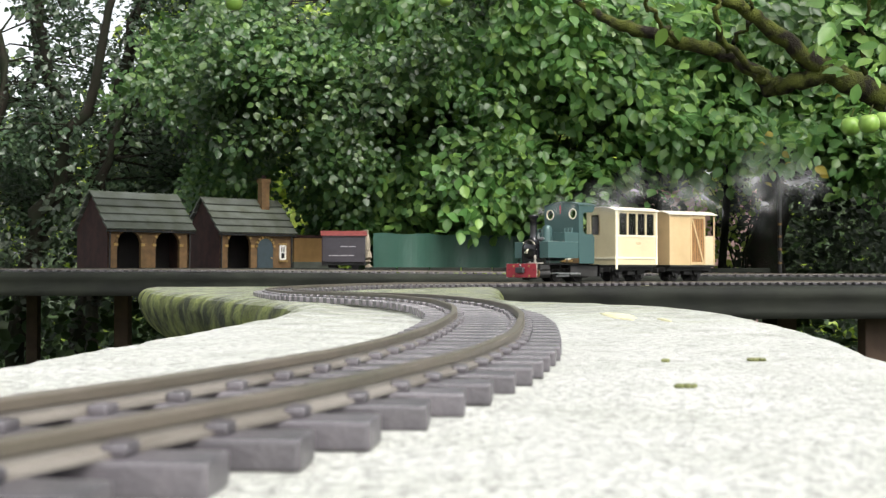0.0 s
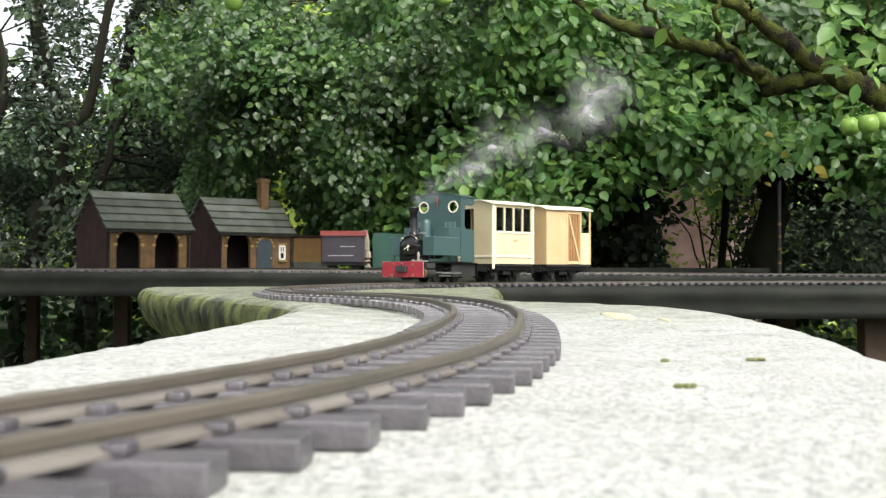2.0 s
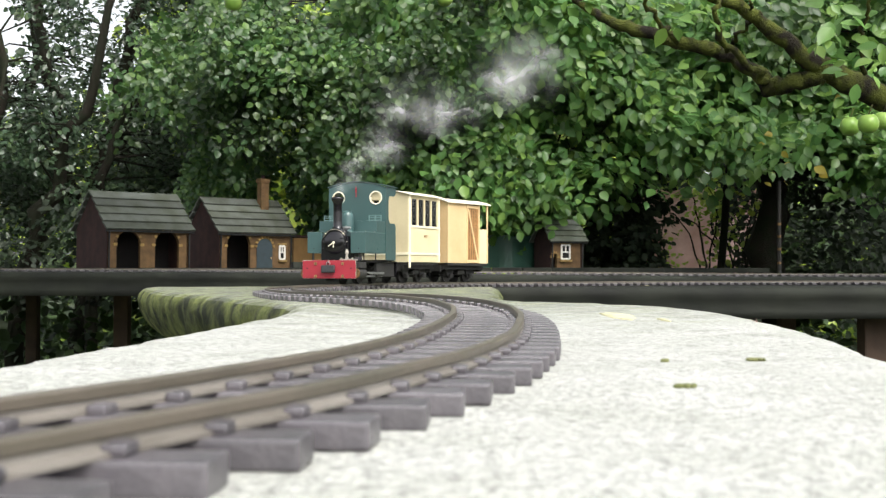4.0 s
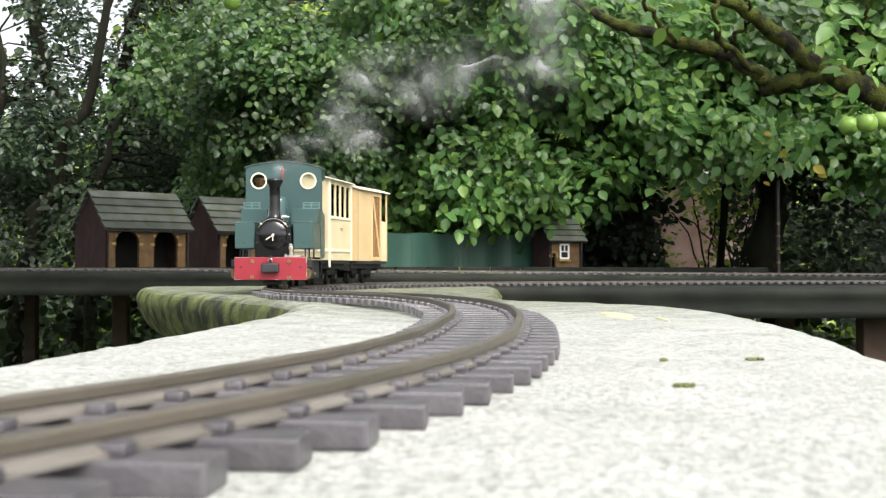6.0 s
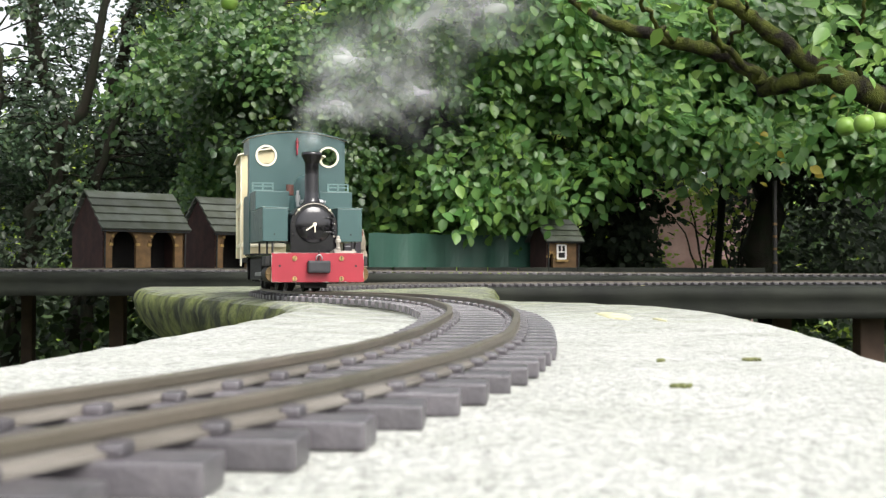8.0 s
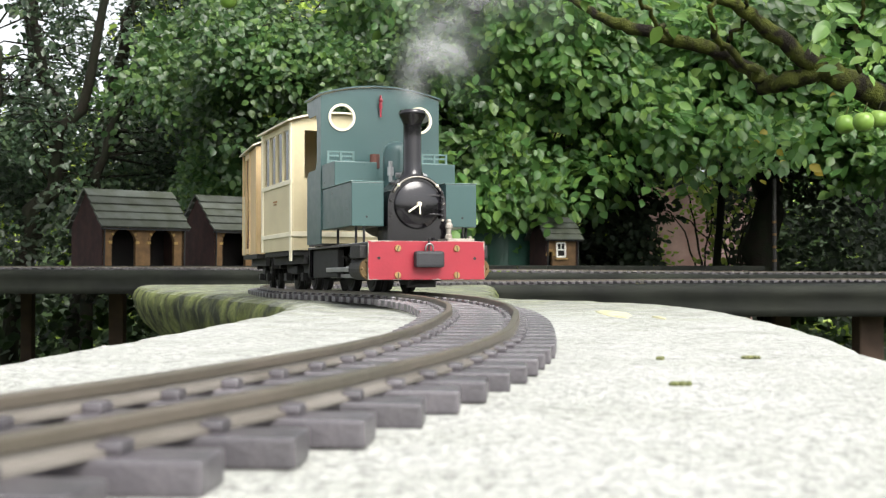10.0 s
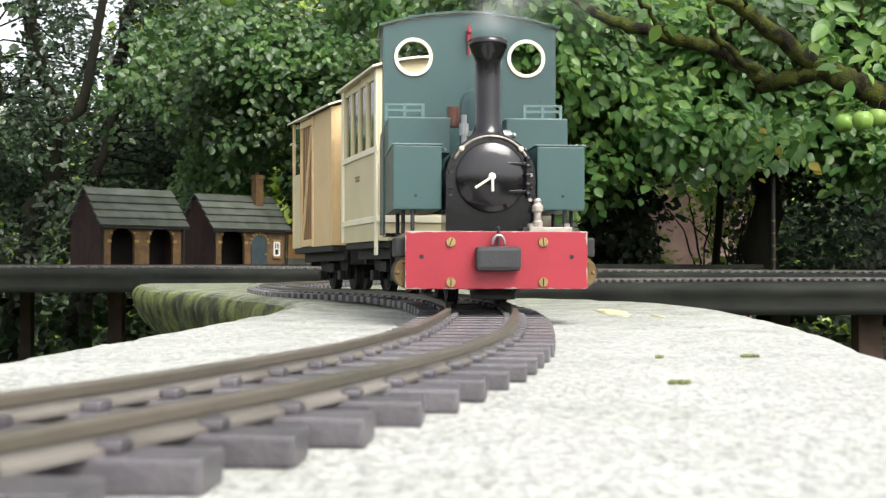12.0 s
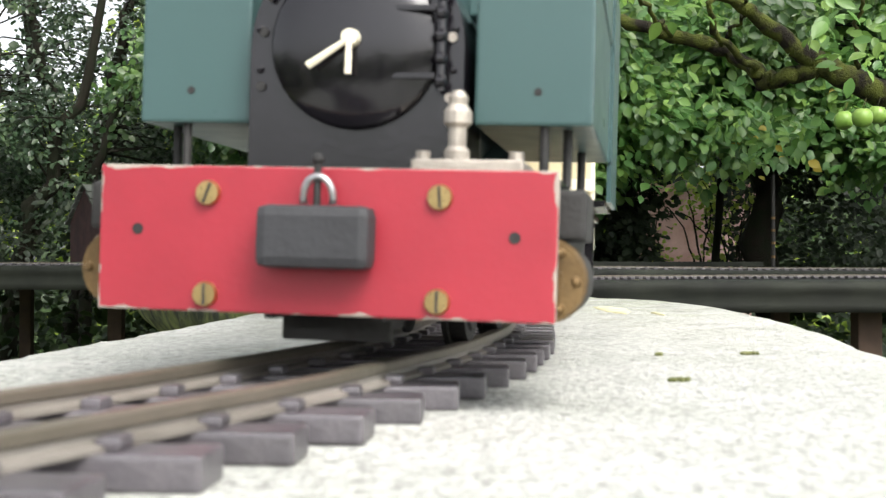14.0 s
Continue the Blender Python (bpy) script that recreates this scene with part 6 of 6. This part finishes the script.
# ---- placing and moving ----
# seconds and metres along the line, for the middle of the engine's wheelbase, counted from the near end
RUN = [(0, 2.862), (1, 2.647), (2, 2.468), (3, 2.3195), (5.5, 1.827), (6.5, 1.626), (7.5, 1.4434), (8, 1.3486), (10.3, 0.9828), (11, 0.8807), (11.5, 0.7994), (12, 0.7133), (12.5, 0.6256), (13, 0.5342), (14, 0.3235)]
S_SLEEPER = 0.1345  # a sleeper lies here, from the near end
S_NEAR = nearest_s(-0.1234, 0.0502)
S_AT = [(t, S_NEAR - s - 0.020) for t, s in RUN]


def s_of(t):
    """Smooth way along the line by time."""
    T = np.array([a for a, _ in S_AT])
    S = np.array([b for _, b in S_AT])
    g = np.gradient(S, T)
    k = int(np.clip(np.searchsorted(T, t, "right") - 1, 0, len(T) - 2))
    h = T[k + 1] - T[k]
    u = (t - T[k]) / h
    return float((1 + 2 * u) * (1 - u) ** 2 * S[k] + u * (1 - u) ** 2 * h * g[k] + u * u * (3 - 2 * u) * S[k + 1] + u * u * (u - 1) * h * g[k + 1])


def vehicle_pose(s, base):
    a, b = on_line(s - base / 2), on_line(s + base / 2)
    za, zb = RAIL_TOP + dip(a[1]), RAIL_TOP + dip(b[1])
    q = math.atan2(b[1] - a[1], b[0] - a[0])
    pitch = math.atan2(zb - za, base)
    lean = -math.radians(1.7) * min(1, max(0, (0.62 - (a[1] + b[1]) / 2) / 0.14))
    return Matrix.Translation(((a[0] + b[0]) / 2, (a[1] + b[1]) / 2, (za + zb) / 2)) @ Matrix.Rotation(q, 4, "Z") @ Matrix.Rotation(-pitch, 4, "Y") @ Matrix.Rotation(lean, 4, "X")


# the plume by time: where its middle and its end lie from the chimney, in metres across and up, and its spread
PLUME = [(0, 0.20, 0.03, 0.62, 0.03, 0.7), (0.5, 0.20, 0.10, 0.45, 0.18, 0.8), (1.2, 0.15, 0.06, 0.42, 0.17, 0.8), (1.8, 0.12, 0.07, 0.32, 0.16, 0.7), (2.5, 0.18, 0.13, 0.62, 0.36, 0.8), (3, 0.04, 0.10, 0.19, 0.22, 0.8),
         (5.3, 0.14, 0.11, 0.50, 0.20, 0.9), (5.8, 0.13, 0.09, 0.48, 0.22, 1.3), (6.5, 0.06, 0.08, 0.28, 0.16, 1.6), (7, 0.04, 0.06, 0.13, 0.20, 1.2), (7.6, 0.02, 0.08, 0.14, 0.12, 1.4), (8.0, 0.02, 0.06, 0.08, 0.10, 1.6), (8.2, 0.04, 0.06, 0.13, 0.11, 1.4),
         (10.3, 0.015, 0.07, 0.12, 0.20, 0.9), (11, 0.012, 0.09, 0.06, 0.26, 0.8), (11.4, 0.03, 0.08, 0.14, 0.20, 0.9), (12, 0.05, 0.06, 0.18, 0.16, 0.9), (14, 0.06, 0.10, 0.18, 0.24, 0.9)]


def motions():
    times = [round(0.25 * k, 2) for k in range(57)]
    ahead = Matrix.Translation((-XP, 0, 0))
    walk(LOCO, [(t, vehicle_pose(s_of(t), 0.065) @ ahead) for t in times])
    walk(COACH, [(t, vehicle_pose(s_of(t) - 0.191, 0.070)) for t in times])
    walk(VAN, [(t, vehicle_pose(s_of(t) - 0.370, 0.066)) for t in times])
    for k, puff in enumerate(PUFFS):
        rng = np.random.default_rng(100 + k)
        f = (k + 0.4) / len(PUFFS)
        jig = rng.normal(0, 1, 3)
        rows = []
        for t in times[::2]:
            mx, mz, ex, ez, w = [float(np.interp(t, [p[0] for p in PLUME], [p[j] for p in PLUME])) for j in (1, 2, 3, 4, 5)]
            top = vehicle_pose(s_of(t), 0.065) @ Vector((0.0215 - XP, 0, 0.150))
            drift = 0.035 * w * f
            x = top.x + float(np.interp(f, (0, 0.45, 1), (0, mx, ex))) + drift * (jig[0] + 0.6 * math.sin(1.7 * t + 5 * jig[1]))
            y = top.y + 0.05 * f + drift * jig[1]
            z = top.z + 0.006 + float(np.interp(f, (0, 0.45, 1), (0, mz, ez))) + drift * (jig[2] + 0.6 * math.sin(2.1 * t + 7 * jig[0]))
            rows.append((t, pose(x, y, z, 8 * math.sin(0.8 * t + k), 25 * math.sin(0.6 * t + 2 * k), 8 * math.sin(0.5 * t + k))))
        walk(puff, rows)


# ---- build ----
build_ground()
build_slab()
build_piers()
felt_board("baseboard_near", "black felt-covered baseboard with a rolled, wrinkled front edge", [(0.085, 2.33, -0.001), (0.16, 2.377, -0.001), (0.9, 2.377, -0.001), (1.6, 2.42, -0.002)], 0.75, -0.0005, 0.060, 1.0)
felt_board("baseboard_far", "black felt-covered station board with a rolled front edge", [(-1.9, 3.185, BOARD_Z), (-0.6, 3.155, BOARD_Z - 0.003), (0.2, 3.155, BOARD_Z - 0.010), (0.8, 3.2, BOARD_Z - 0.015), (2.2, 3.3, BOARD_Z - 0.020)], 1.9, BOARD_Z, 0.062, 2.0)
for px, y, w, top in ((1392, 2.67, 0.035, -0.061), (1545, 2.49, 0.05, -0.061), (218, 3.75, 0.045, -0.033), (60, 4.2, 0.04, -0.033)):
    post((px - 784) / F * y, y, w, top, "brown square wooden post under the railway board")
LOCO = build_loco()
COACH = build_coach()
VAN = build_van()
PUFFS = [build_puff(40 + k, 0.014 + 0.056 * (k / 10) ** 0.8) for k in range(11)]
build_station()
build_far_wall()
build_foliage()
build_back_hedge()
build_apple_tree()
build_litter()
build_lichen()
S_FIRST = (S_NEAR - S_SLEEPER) % 0.0243 + 0.004
build_track("garden_track", "narrow model railway track with dark plastic sleepers, curving over the stone", CURVE, ARC, np.array([dip(y) for y in CURVE[:, 1]]), RAIL_TOP, 0.0243, S_FIRST)
ST = smooth_line([(-1.7, 3.32), (-0.6, 3.29), (0.2, 3.29), (0.8, 3.34), (1.6, 3.45)], 0.02)
STA = np.r_[0, np.cumsum(np.hypot(*np.diff(ST, axis=0).T))]
build_track("station_track", "dark model railway track along the station board", ST, STA, np.interp(ST[:, 0], (-1.9, -0.6, 0.2, 0.8, 2.2), (BOARD_Z + 0.0005, BOARD_Z - 0.0025, BOARD_Z - 0.0095, BOARD_Z - 0.0145, BOARD_Z - 0.0195)), RAIL_TOP, 0.026)
motions()
